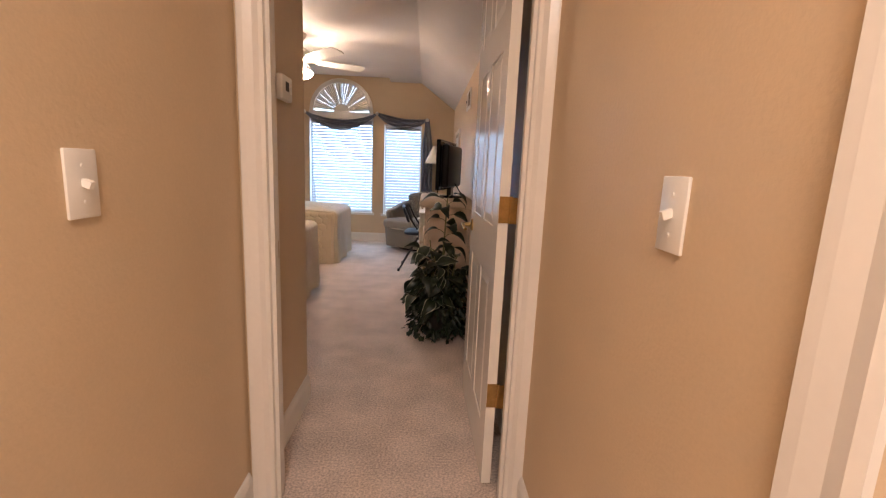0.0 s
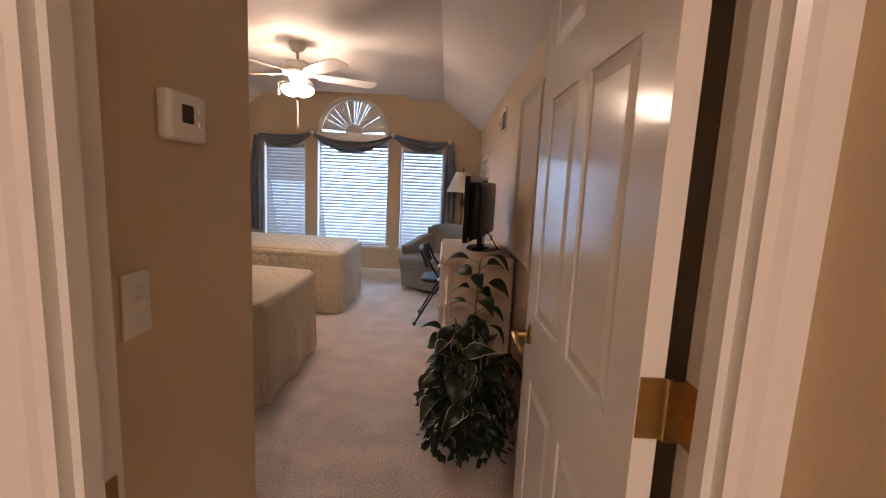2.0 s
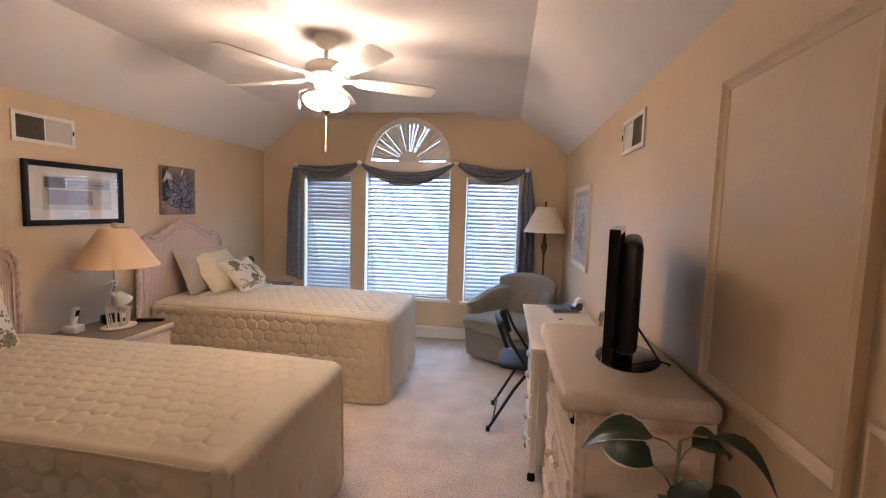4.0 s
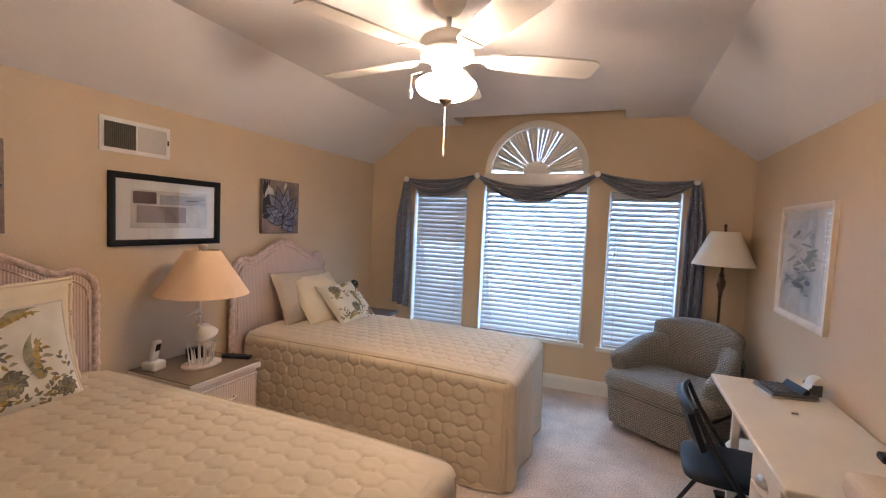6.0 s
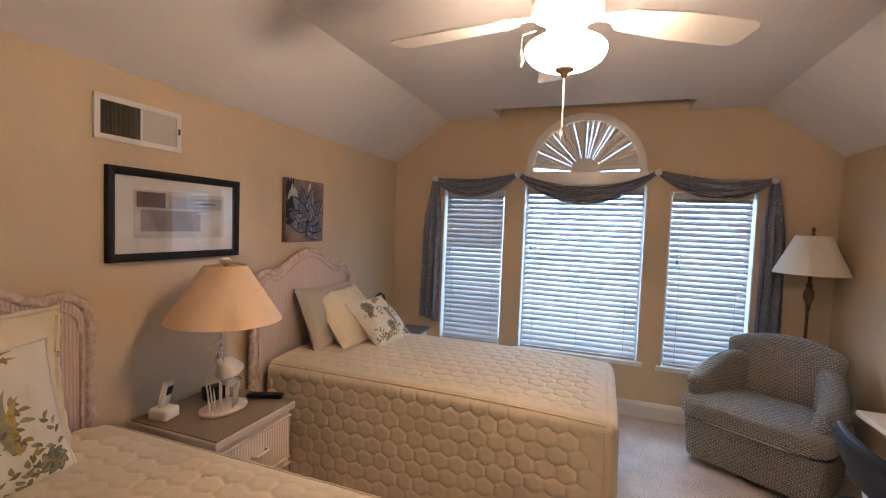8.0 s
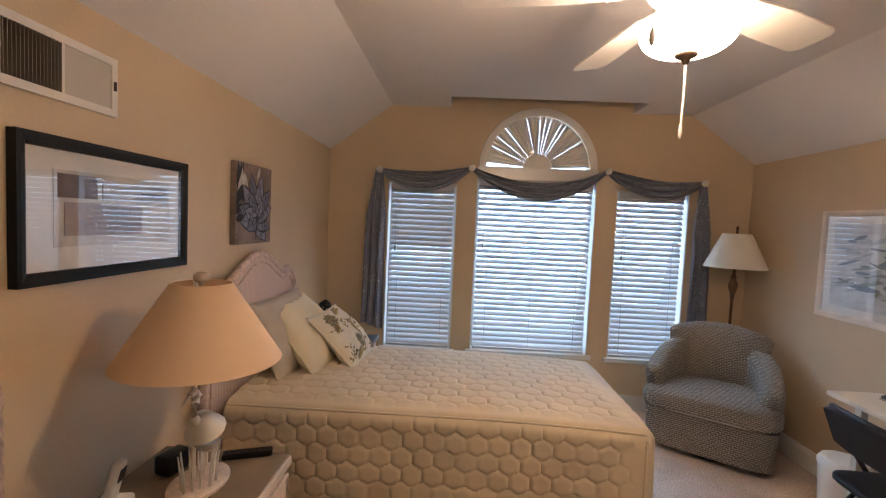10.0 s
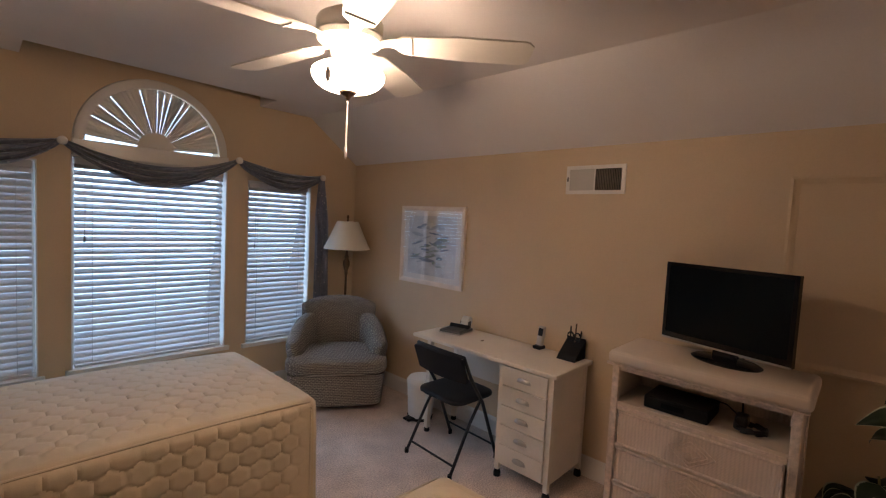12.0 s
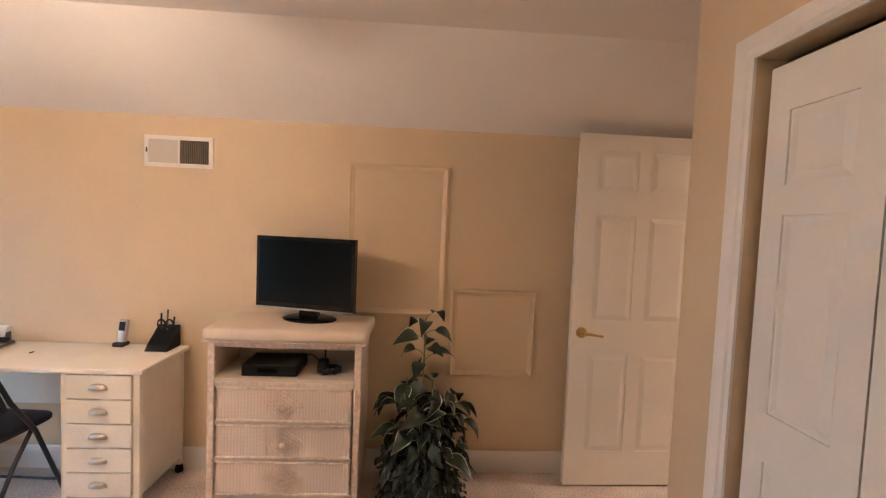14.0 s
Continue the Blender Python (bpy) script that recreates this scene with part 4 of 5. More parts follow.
p = picture("framed_picture", 7.11, 7.845, 1.005, 1.66, XR, -1, "pale wood framed flower print behind glass", FRAMEP, 0.036, 0.022)
flat(p, "print", ink("print_pale", (0.60, 0.60, 0.60)), 7.20, 7.755, 1.085, 1.58, 0.009)
BLU = ink("print_slate", (0.17, 0.21, 0.27))
PET = ink("print_mist", (0.42, 0.44, 0.47))
SAGE = ink("print_sage_green", (0.24, 0.29, 0.25))
for i in range(46):
    a, r = random.uniform(0, 6.28), random.uniform(0.0, 1.0) ** 0.6
    cy, cz = 7.478 + 0.22 * r * math.cos(a), 1.33 + 0.19 * r * math.sin(a)
    ln, wd, t = random.uniform(0.03, 0.085), random.uniform(0.006, 0.017), random.uniform(-0.35, 0.35)
    lb = bmesh.new()
    ring = []
    for k in [0.524 * j for j in range(12)]:
        dy, dz = ln * math.cos(k), wd * math.sin(k)
        ring.append(lb.verts.new((0.0115 + i * 0.00008, cy + dy * math.cos(t) - dz * math.sin(t), cz + dy * math.sin(t) + dz * math.cos(t))))
    lb.faces.new(ring)
    part("petal", lb, (BLU, PET, SAGE)[i % 3], p)
glazing(p, 7.146, 7.809, 1.041, 1.624, 0.0175)

PETALW = material("canvas_petal_pale", (0.55, 0.52, 0.48), 0.7, vary=0.3, scale=30)
PETALL = material("canvas_petal_light", (0.22, 0.23, 0.31), 0.7, vary=0.5, scale=25, fine=120)
PETALM = material("canvas_petal_slate", (0.14, 0.15, 0.22), 0.7, vary=0.45, scale=30, fine=120)
PETALD = material("canvas_petal_dark", (0.015, 0.015, 0.025), 0.7, vary=0.4, scale=30)
CANVAS = material("canvas_taupe_wash", (0.25, 0.19, 0.165), 0.8, vary=0.5, scale=9, fine=90, bump=0.3)


def canvas(y0, z0, w, h, cy, cz, seed):
    ob = thing("flower_canvas", pose(XL, y0, z0), "unframed canvas painting of a blue-grey flower", "painting", "flower canvases")
    part("canvas", rbox(0.001, 0.03, 0, w, 0, h, 0.003), CANVAS, ob)
    rnd = random.Random(seed)
    k = 0

    def petal(py, pz, ang, ln, wd, mat):
        nonlocal k
        pb = bmesh.new()
        pts = []
        for i in range(17):
            f = i / 16
            pts.append((f * ln, wd * math.sin(math.pi * f ** 0.8)))
        out = pts + [(a, -b) for a, b in pts[-2:0:-1]]
        ring = []
        for a, b in out:
            yy, zz = py + a * math.cos(ang) - b * math.sin(ang), pz + a * math.sin(ang) + b * math.cos(ang)
            ring.append(pb.verts.new((0.0305 + k * 0.00012, min(w, max(0, yy)), min(h, max(0, zz)))))
        k += 1
        pb.faces.new(ring)
        bmesh.ops.remove_doubles(pb, verts=pb.verts[:], dist=0.0002)
        part("petal", pb, mat, ob)
    for i in range(8):
        a = 1.1 + 0.16 * i + rnd.uniform(-0.1, 0.1)
        petal(0.0 + 0.012 * i, h * (0.50 + 0.03 * (i % 3)), a, rnd.uniform(0.14, 0.22), rnd.uniform(0.012, 0.022), PETALD)
    for i in range(4):
        petal(0.02 + 0.03 * i, h * (0.66 + 0.05 * (i % 2)), 1.2 + 0.3 * i, 0.09, 0.012, PETALW)
    for i in range(4):
        petal(0.0, h * (0.30 + 0.07 * i), 0.3 + 0.5 * i, 0.08, 0.02, PETALD)
    petal(w * 0.62, h * 0.98, 4.3, 0.07, 0.012, PETALW)
    for num, ln, wd, lo, hi in ((9, 0.235, 0.048, -0.75, 3.3), (8, 0.17, 0.040, -1.2, 3.6), (6, 0.11, 0.030, -0.9, 4.1)):
        for i in range(num):
            a = lo + (hi - lo) * i / (num - 1) + rnd.uniform(-0.08, 0.08)
            ll = ln * (0.72 + 0.28 * max(0, math.sin(a)))
            petal(cy, cz, a, ll * 1.03, wd * 1.12, PETALD)
            petal(cy, cz, a, ll, wd * 0.92, PETALM if i % 2 else PETALL)
            petal(cy, cz, a, ll * 0.85, 0.003, PETALD)
    petal(cy - 0.02, cz, 0, 0.04, 0.018, PETALD)
    petal(cy, cz, -1.75, 0.12, 0.006, PETALD)


canvas(7.0, 1.328, 0.39, 0.40, 0.205, 0.13, 3)
canvas(5.15, 1.340, 0.39, 0.40, 0.20, 0.17, 5)


# ---- wall fittings ----
def vent(y0, m, label):
    """A white register with a louvred half and a plain half; local x out of the wall."""
    ob = thing("wall_vent", m, label, "vent", "wall vents")
    w, h, f = 0.375, 0.175, 0.022
    part("frame", boxes((0, 0.012, 0, w, 0, f), (0, 0.012, 0, w, h - f, h), (0, 0.012, 0, f, f, h - f), (0, 0.012, w - f, w, f, h - f), (0, 0.010, w * 0.5 - 0.004, w * 0.5 + 0.004, f, h - f)), TRIM, ob)
    # near-black sheet paints the shade of the duct behind the louvres
    part("duct_shade", boxes((0.0005, 0.002, f, w - f, f, h - f)), METALANDSHADE, ob)
    first = None
    for i in range(16):
        y = f + 0.006 + i * (w / 2 - f - 0.012) / 15
        at = pose(0.006, y, 0, 0, 0, 5)
        if first is None:
            first = part("louvre", boxes((-0.005, 0.005, -0.0006, 0.0006, f, h - f)), LOUVRE, ob, at=at)
        else:
            repeat(first, ob, at)
    part("plain_plate", boxes((0.002, 0.007, w / 2 + 0.004, w - f, f, h - f)), material("vent_grey_enamel", (0.52, 0.48, 0.43), 0.4, vary=0.05), ob)
    part("lever", boxes((0.007, 0.018, w - 0.016, w - 0.010, h * 0.45, h * 0.6)), METALANDSHADE, ob)
    return ob


vent(0, pose(XL, 5.92, 1.757), "white air register with dark louvres on the wall")
vent(0, pose(XR, 5.91, 1.757) @ Matrix.Diagonal((-1, 1, 1, 1)), "white air register with dark louvres on the wall")


def access_panel(y0, y1, z0, z1, label):
    ob = thing("access_panel", pose(XR, 0, 0), label, "access panel", "access panels")
    part("panel", boxes((-0.008, 0, y0 + 0.03, y1 - 0.03, z0 + 0.03, z1 - 0.03)), WALL, ob)
    bm = bmesh.new()
    pts = ((y0, z0, 1, 1), (y1, z0, -1, 1), (y1, z1, -1, -1), (y0, z1, 1, -1))
    prof = ((0, 0.0), (0.002, 0.020), (0.014, 0.024), (0.024, 0.016), (0.038, 0.010), (0.040, 0.0))
    rings = [[bm.verts.new((-h, y + sy * d, z + sz * d)) for d, h in prof] for y, z, sy, sz in pts]
    for i in range(4):
        a, b = rings[i], rings[(i + 1) % 4]
        for k in range(6):
            bm.faces.new((a[k], a[(k + 1) % 6], b[(k + 1) % 6], b[k]))
    part("moulding", bm, WALL, ob)


access_panel(4.556, 5.145, 0.95, 1.835, "tall tan painted access panel with a moulded frame")
access_panel(4.005, 4.52, 0.59, 1.118, "small tan painted access panel with a moulded frame")


def switch(m):
    ob = thing("light_switch", m, "white toggle light switch on a wall plate", "light switch", "light switches")
    part("plate", rbox(0, 0.006, -0.035, 0.035, -0.057, 0.057, 0.0025), PLASTICW, ob, "", True)
    part("toggle", boxes((0, 0.016, -0.005, 0.005, -0.003, 0.010)), PLASTICW, ob, at=pose(0.004, 0, 0, 0, 22, 0))
    for z in (-0.03, 0.03):
        part("screw", lathe(((0.0035, 0), (0.003, 0.0015)), 10), PLASTICW, ob, at=pose(0.006, 0, z, 0, 90, 0))


switch(pose(HXL, 2.335, 1.131))
switch(pose(HXR, 2.225, 1.128, 0, 0, 180))
switch(pose(XP, 3.225, 1.12))
th = thing("thermostat", pose(XP, 3.366, 1.454), "white wall thermostat with a small dark display", "thermostat")
part("housing", rbox(0, 0.028, -0.062, 0.062, -0.046, 0.046, 0.008, 3), PLASTICW, th, "", True)
part("display", boxes((0.028, 0.0295, -0.025, 0.012, -0.012, 0.022)), METALANDSHADE, th, "dark display")
for z in (-0.012, 0.016):
    part("button", rbox(0.027, 0.031, 0.030, 0.042, z - 0.006, z + 0.006, 0.001, 1), PLASTICW, th)

# ---- armchair ----
TWEED = woven("grey_tweed", (0.36, 0.325, 0.28), 0.022, rough=0.9, depth=0.5, axis="Z", dark=0.62)
_n, _l = TWEED.node_tree.nodes, TWEED.node_tree.links
_bk = _n.new("ShaderNodeTexBrick")
_bk.inputs["Scale"].default_value = 19
_bk.inputs["Color1"].default_value = (0.12, 0.108, 0.093, 1)
_bk.inputs["Color2"].default_value = (0.17, 0.152, 0.132, 1)
_bk.inputs["Mortar"].default_value = (0.50, 0.46, 0.40, 1)
_bk.inputs["Mortar Size"].default_value = 0.022
_add = _n.new("ShaderNodeCombineXYZ")
_sep = _n.new("ShaderNodeSeparateXYZ")
_l.new(_n["Texture Coordinate"].outputs["Object"], _sep.inputs[0])
_a1 = _n.new("ShaderNodeMath")
_l.new(_sep.outputs["Y"], _a1.inputs[0])
_l.new(_sep.outputs["Z"], _a1.inputs[1])
_a2 = _n.new("ShaderNodeMath")
_a2.operation = "MULTIPLY_ADD"
_l.new(_sep.outputs["Y"], _a2.inputs[0])
_a2.inputs[1].default_value = 0.8
_l.new(_sep.outputs["X"], _a2.inputs[2])
_l.new(_a2.outputs[0], _add.inputs["X"])
_l.new(_a1.outputs[0], _add.inputs["Y"])
_l.new(_add.outputs[0], _bk.inputs["Vector"])
_l.new(_bk.outputs["Color"], _n["Principled BSDF"].inputs["Base Color"])

def puff(x0, x1, y0, y1, z0, z1, e=0.35):
    """A rounded cushion block."""
    bm = bmesh.new()
    bmesh.ops.create_cube(bm, size=2)
    bmesh.ops.subdivide_edges(bm, edges=bm.edges[:], cuts=9, use_grid_fill=True)
    for v in bm.verts:
        p = v.co
        n = (abs(p.x) ** 6 + abs(p.y) ** 6 + abs(p.z) ** 4) ** (1 / 5.2)
        p = p / n
        bulge = 1 + 0.10 * (1 - min(1, p.x * p.x)) * (1 - min(1, p.y * p.y))
        v.co = ((x0 + x1) / 2 + (x1 - x0) / 2 * p.x, (y0 + y1) / 2 + (y1 - y0) / 2 * p.y, (z0 + z1) / 2 + (z1 - z0) / 2 * p.z * bulge)
    return bm


# local: front towards -y
ac = thing("armchair", pose(-0.645, 8.06, 0, 0, 0, -34) @ Matrix.Diagonal((1.09, 1.06, 0.98, 1)), "grey tweed swivel barrel armchair in the corner", "armchair")
AW, AD = 0.352, 0.33


def skirt(u, v):
    """Base of the chair: flat front, rounded back, drawn in towards the floor."""
    a = 2 * math.pi * u
    c, s = math.cos(a), math.sin(a)
    x = AW * math.copysign(abs(c) ** (0.22 if s < 0 else 0.7), c) * (0.95 + 0.05 * v)
    y = AD * (math.copysign(abs(s) ** 0.22, s) if s < 0 else s ** 0.85) * (0.95 + 0.05 * v)
    return (x, y, 0.05 + 0.255 * v)


part("base", sheet(skirt, 96, 6), TWEED, ac, "", True)
part("plinth", lathe(((0.24, 0.0), (0.26, 0.01), (0.26, 0.06)), 32), BLACKPL, ac)
part("underside", boxes((-AW * 0.75, AW * 0.75, -AD * 0.85, AD * 0.5, 0.045, 0.055)), BLACKPL, ac)
part("seat_cushion", puff(-0.365, 0.365, -0.375, 0.16, 0.298, 0.452), TWEED, ac, "", True)


def loft(rings):
    bm = bmesh.new()
    vs = [[bm.verts.new(p) for p in ring] for ring in rings]
    for a, b in zip(vs, vs[1:]):
        for k in range(len(a)):
            bm.faces.new((a[k], a[(k + 1) % len(a)], b[(k + 1) % len(b)], b[k]))
    bm.faces.new(vs[0])
    bm.faces.new(vs[-1])
    return bm


def oval(k, n=28, e=0.62):
    a = 2 * math.pi * k / n
    c, s = math.cos(a), math.sin(a)
    return math.copysign(abs(c) ** e, c), math.copysign(abs(s) ** e, s)


# arms sloping up from a rounded front into the back
for side_x in (-1, 1):
    rings = []
    for i in range(25):
        v = i / 24
        grow = math.sqrt(max(0.02, 1 - (1 - min(1, v / 0.16)) ** 2))
        cx = side_x * (0.298 - 0.115 * v ** 3.2)
        y = -0.265 + 0.49 * v
        top = 0.570 + 0.135 * (0.5 - 0.5 * math.cos(math.pi * min(1, v / 0.92))) ** 1.1
        lo_z, hw = 0.30, 0.060 + 0.010 * v
        mid, hh = (top + lo_z) / 2, (top - lo_z) / 2
        ring = []
        for k in range(28):
            a, b = oval(k)
            ring.append((cx + side_x * 0.022 * b * (1 - v) + hw * a * grow, y - 0.03 * b * (1 - v), mid + hh * b * (0.72 + 0.28 * grow)))
        rings.append(ring)
    part("arm", loft(rings), TWEED, ac, "", True)
# thick back with an arched top
rings = []
for i in range(33):
    u = -1 + i / 16
    edge = max(0.06, 1 - abs(u) ** 8) ** 0.5
    top = 0.845 - 0.055 * u * u
    lo_z = 0.36
    mid, hh = (top + lo_z) / 2, (top - lo_z) / 2 * (0.9 + 0.1 * edge)
    ring = []
    for k in range(28):
        a, b = oval(k, e=0.7)
        z = mid + hh * b
        ring.append((0.285 * u * (1 + 0.04 * b), 0.235 - 0.075 * u * u + 0.075 * a * edge + 0.10 * (z - 0.45), z))
    rings.append(ring)
part("backrest", loft(rings), TWEED, ac, "", True)
part("back_shell", sheet(lambda u, v: (0.335 * math.cos(math.pi * u), 0.05 + 0.285 * math.sin(math.pi * u) ** 0.8 + 0.02 * v, 0.29 + (0.20 + 0.25 * math.sin(math.pi * u) ** 1.2) * v), 48, 10, 0.012), TWEED, ac, "", True)

# ---- floor lamp ----
fl = thing("floor_lamp", pose(-0.372, 8.38, 0), "bronze floor lamp with a cream pleated shade", "floor lamp")
part("base", lathe(((0.125, 0), (0.13, 0.012), (0.12, 0.02), (0.06, 0.03), (0.02, 0.05), (0.012, 0.07)), 32), BRONZE, fl, "", True)
part("pole", lathe(((0.011, 0.06), (0.010, 0.5), (0.010, 1.0), (0.018, 1.01), (0.012, 1.02), (0.020, 1.05), (0.032, 1.09), (0.030, 1.12), (0.016, 1.15), (0.022, 1.165), (0.012, 1.18), (0.010, 1.24), (0.026, 1.245), (0.010, 1.26), (0.008, 1.50)), 20), BRONZE, fl, "", True)
sh = bmesh.new()
sheet(lambda u, v: ((0.095 + 0.115 * v + 0.0015 * math.sin(u * 2 * math.pi * 80)) * math.cos(2 * math.pi * u), (0.095 + 0.115 * v) * math.sin(2 * math.pi * u), 1.495 - 0.255 * v), 160, 4, 0.002, sh)
part("shade", sh, SHADE, fl, "cream fabric empire shade", True)
part("finial", lathe(((0.004, 1.49), (0.012, 1.51), (0.006, 1.52), (0.013, 1.535), (0.004, 1.555)), 14), BRONZE, fl, "", True)

# ---- desk ----
dk = thing("desk", pose(-0.60, 6.035, 0), "cream painted pedestal desk against the wall", "desk")
DD, DL = 0.435, 1.135
part("top", rbox(-0.012, DD, -0.012, DL, 0.712, 0.737, 0.006), WHITEWOOD, dk)
part("pedestal", rbox(0.012, DD - 0.01, 0.015, 0.375, 0.09, 0.711, 0.003), WHITEWOOD, dk)
for x in (0.014, DD - 0.04):
    for y in (0.012, 0.35):
        part("post", rbox(x - 0.008, x + 0.022, y - 0.002, y + 0.028, 0.05, 0.711, 0.003), WHITEWOOD, dk)
        part("caster", lathe(((0.012, 0.0), (0.022, 0.006), (0.022, 0.03), (0.014, 0.05)), 16, cx=x + 0.007, cy=y + 0.013), BLACKPL, dk, "black plastic caster", True)
part("modesty_panel", rbox(DD - 0.05, DD - 0.035, 0.375, DL - 0.05, 0.40, 0.711, 0.002), WHITEWOOD, dk)
for x in (0.10, DD - 0.04):
    part("leg", rbox(x - 0.015, x + 0.02, DL - 0.09, DL - 0.055, 0.03, 0.711, 0.003), WHITEWOOD, dk)
    part("foot", lathe(((0.018, 0.0), (0.022, 0.006), (0.018, 0.032)), 14, cx=x + 0.002, cy=DL - 0.072), BLACKPL, dk, "black foot", True)
for i in range(5):
    z = 0.105 + i * 0.121
    dr = part("drawer", rbox(-0.004, 0.016, 0.045, 0.348, z, z + 0.115, 0.003), WHITEWOOD, dk)
    cup = bmesh.new()
    sheet(lambda u, v: (-0.004 - 0.022 * math.sin(math.pi * u) ** 0.7 * math.cos(v * 1.45), 0.197 + 0.042 * math.cos(math.pi * u), z + 0.050 + 0.026 * math.sin(v * 1.5) * math.sin(math.pi * u) ** 0.5), 18, 6, 0.0015, cup)
    part("cup_pull", cup, NICKEL, dr, "nickel cup pull", True)
    part("pull_plate", rbox(-0.0055, -0.0035, 0.150, 0.244, z + 0.042, z + 0.056, 0.001, 1), NICKEL, dr)

ad = thing("adding_machine", pose(-0.33, 7.0, 0.737, 0, 0, -78) @ Matrix.Scale(0.88, 4), "grey printing calculator with a white paper roll", "calculator")
CALC = material("calculator_grey", (0.10, 0.10, 0.105), 0.4, vary=0.1, bump=0.03)
part("case", rbox(-0.10, 0.10, -0.12, 0.10, 0, 0.028, 0.008), CALC, ad)
part("bezel", rbox(-0.103, 0.103, -0.124, 0.104, 0.004, 0.012, 0.003), NICKEL, ad, "silver edge")
part("keypad", rbox(-0.09, 0.09, -0.112, 0.015, 0.0275, 0.030, 0.001, 1), BLACKPL, ad)
part("hood", rbox(-0.092, 0.092, 0.0, 0.025, -0.004, 0.045, 0.004), BLACKPL, ad, at=pose(0, 0.02, 0.022, -35, 0, 0))
for i in range(5):
    for j in range(4):
        part("key", rbox(-0.08 + i * 0.034, -0.055 + i * 0.034, -0.105 + j * 0.03, -0.083 + j * 0.03, 0.029, 0.036, 0.002, 1), CALC, ad)
for x in (-0.018, 0.058):
    part("roll_arm", rbox(x - 0.002, x + 0.002, 0.085, 0.135, 0.015, 0.075, 0.001, 1), CALC, ad)
part("paper_roll", lathe(((0.008, -0.034), (0.036, -0.034), (0.037, -0.032), (0.037, 0.032), (0.036, 0.034), (0.008, 0.034)), 28), PLASTICW, ad, "white paper roll", True, at=pose(0.02, 0.13, 0.075, 0, 90, 0))
part("paper_tongue", sheet(lambda u, v: (-0.012 + 0.064 * u, 0.093 - 0.03 * v, 0.075 - 0.05 * v), 1, 4, 0.001), PLASTICW, ad)
solid("desk_paperclip", rbox(-0.012, 0.012, -0.006, 0.006, 0, 0.005, 0.002), BRONZE, "small brown scrap on the desk", "scrap", m=pose(-0.38, 6.72, 0.737))
mp = thing("cordless_phone", pose(-0.215, 6.375, 0.737, 0, 0, -95), "silver cordless phone upright in a charger", "telephone")
part("charger", rbox(-0.03, 0.03, -0.035, 0.03, 0, 0.025, 0.008), BLACKPL, mp)
part("handset", rbox(-0.024, 0.024, -0.012, 0.012, 0.01, 0.15, 0.008, 3), NICKEL, mp, "", True, at=pose(0, 0, 0, -10, 0, 0))
part("display", boxes((-0.017, 0.017, -0.0145, -0.012, 0.085, 0.135)), BLACKPL, mp, at=pose(0, 0, 0, -10, 0, 0))
ph = thing("desk_organizer", pose(-0.24, 6.135, 0.737, 0, 0, -90), "black leather desk organizer holding scissors and pens", "organizer")
bm = bmesh.new()
v = [bm.verts.new(p) for p in ((-0.06, -0.07, 0), (0.06, -0.07, 0), (0.06, 0.07, 0), (-0.06, 0.07, 0), (-0.06, -0.045, 0.03), (0.06, -0.045, 0.03), (0.06, 0.07, 0.12), (-0.06, 0.07, 0.12))]
for q in ((0, 3, 2, 1), (4, 5, 6, 7), (0, 1, 5, 4), (2, 3, 7, 6), (0, 4, 7, 3), (1, 2, 6, 5)):
    bm.faces.new([v[i] for i in q])
part("holder", bm, BLACKPL, ph)
for k, (x, h) in enumerate(((-0.03, 0.19), (0.0, 0.21), (0.03, 0.17))):
    part("pen", tube([(x, 0.04, 0.06), (x * 1.2, 0.05, h)], 0.005, 8), BLACKPL if k != 1 else BRONZE, ph)
for x in (-0.02, 0.025):
    part("scissor_ring", tube([(x + 0.02 * math.cos(a), 0.02, 0.135 + 0.024 * math.sin(a)) for a in [0.449 * i for i in range(15)]], 0.005, 8), BLACKPL, ph, "", True)

# ---- waste bin ----
wb = thing("pedal_bin", pose(-0.375, 7.30, 0), "white pedal waste bin with a black pedal", "waste bin")
part("bucket", lathe(((0.090, 0.02), (0.095, 0.03), (0.108, 0.26), (0.110, 0.29)), 32), PLASTICW, wb, "", True)
part("lid", lathe(((0.115, 0.285), (0.116, 0.30), (0.10, 0.325), (0.05, 0.338), (0.01, 0.34)), 32), PLASTICW, wb, "", True)
part("base", lathe(((0.098, 0), (0.10, 0.02)), 32), BLACKPL, wb, "", True)
part("pedal", rbox(-0.15, -0.08, -0.035, 0.035, 0.012, 0.03, 0.006), BLACKPL, wb)

# ---- folding chair, facing the desk (+x) ----
fc = thing("folding_chair", pose(-0.60, 6.755, 0, 0, 0, -3), "black metal folding chair with padded seat and back", "folding chair")
for y in (-0.215, 0.215):
    part("front_leg", tube([(0.20, y, 0.012), (0.03, y, 0.42), (-0.09, y * 0.99, 0.60), (-0.155, y * 0.98, 0.735)], 0.011, 10), BLACKMETAL, fc, "", True)
    part("rear_leg", tube([(-0.22, y * 0.95, 0.012), (-0.06, y * 0.93, 0.30), (0.03, y * 0.92, 0.425)], 0.010, 10), BLACKMETAL, fc, "", True)
    for x, k in ((0.20, 1), (-0.22, 0.95)):
        part("foot_cap", lathe(((0.014, 0), (0.014, 0.03)), 12, cx=x - (0.004 if k == 1 else 0.0), cy=y * k), BLACKPL, fc)
part("rear_brace", tube([(-0.19, -0.20, 0.07), (-0.19, 0.20, 0.07)], 0.007, 8), BLACKMETAL, fc)
part("front_brace", tube([(0.165, -0.215, 0.10), (0.165, 0.215, 0.10)], 0.007, 8), BLACKMETAL, fc)
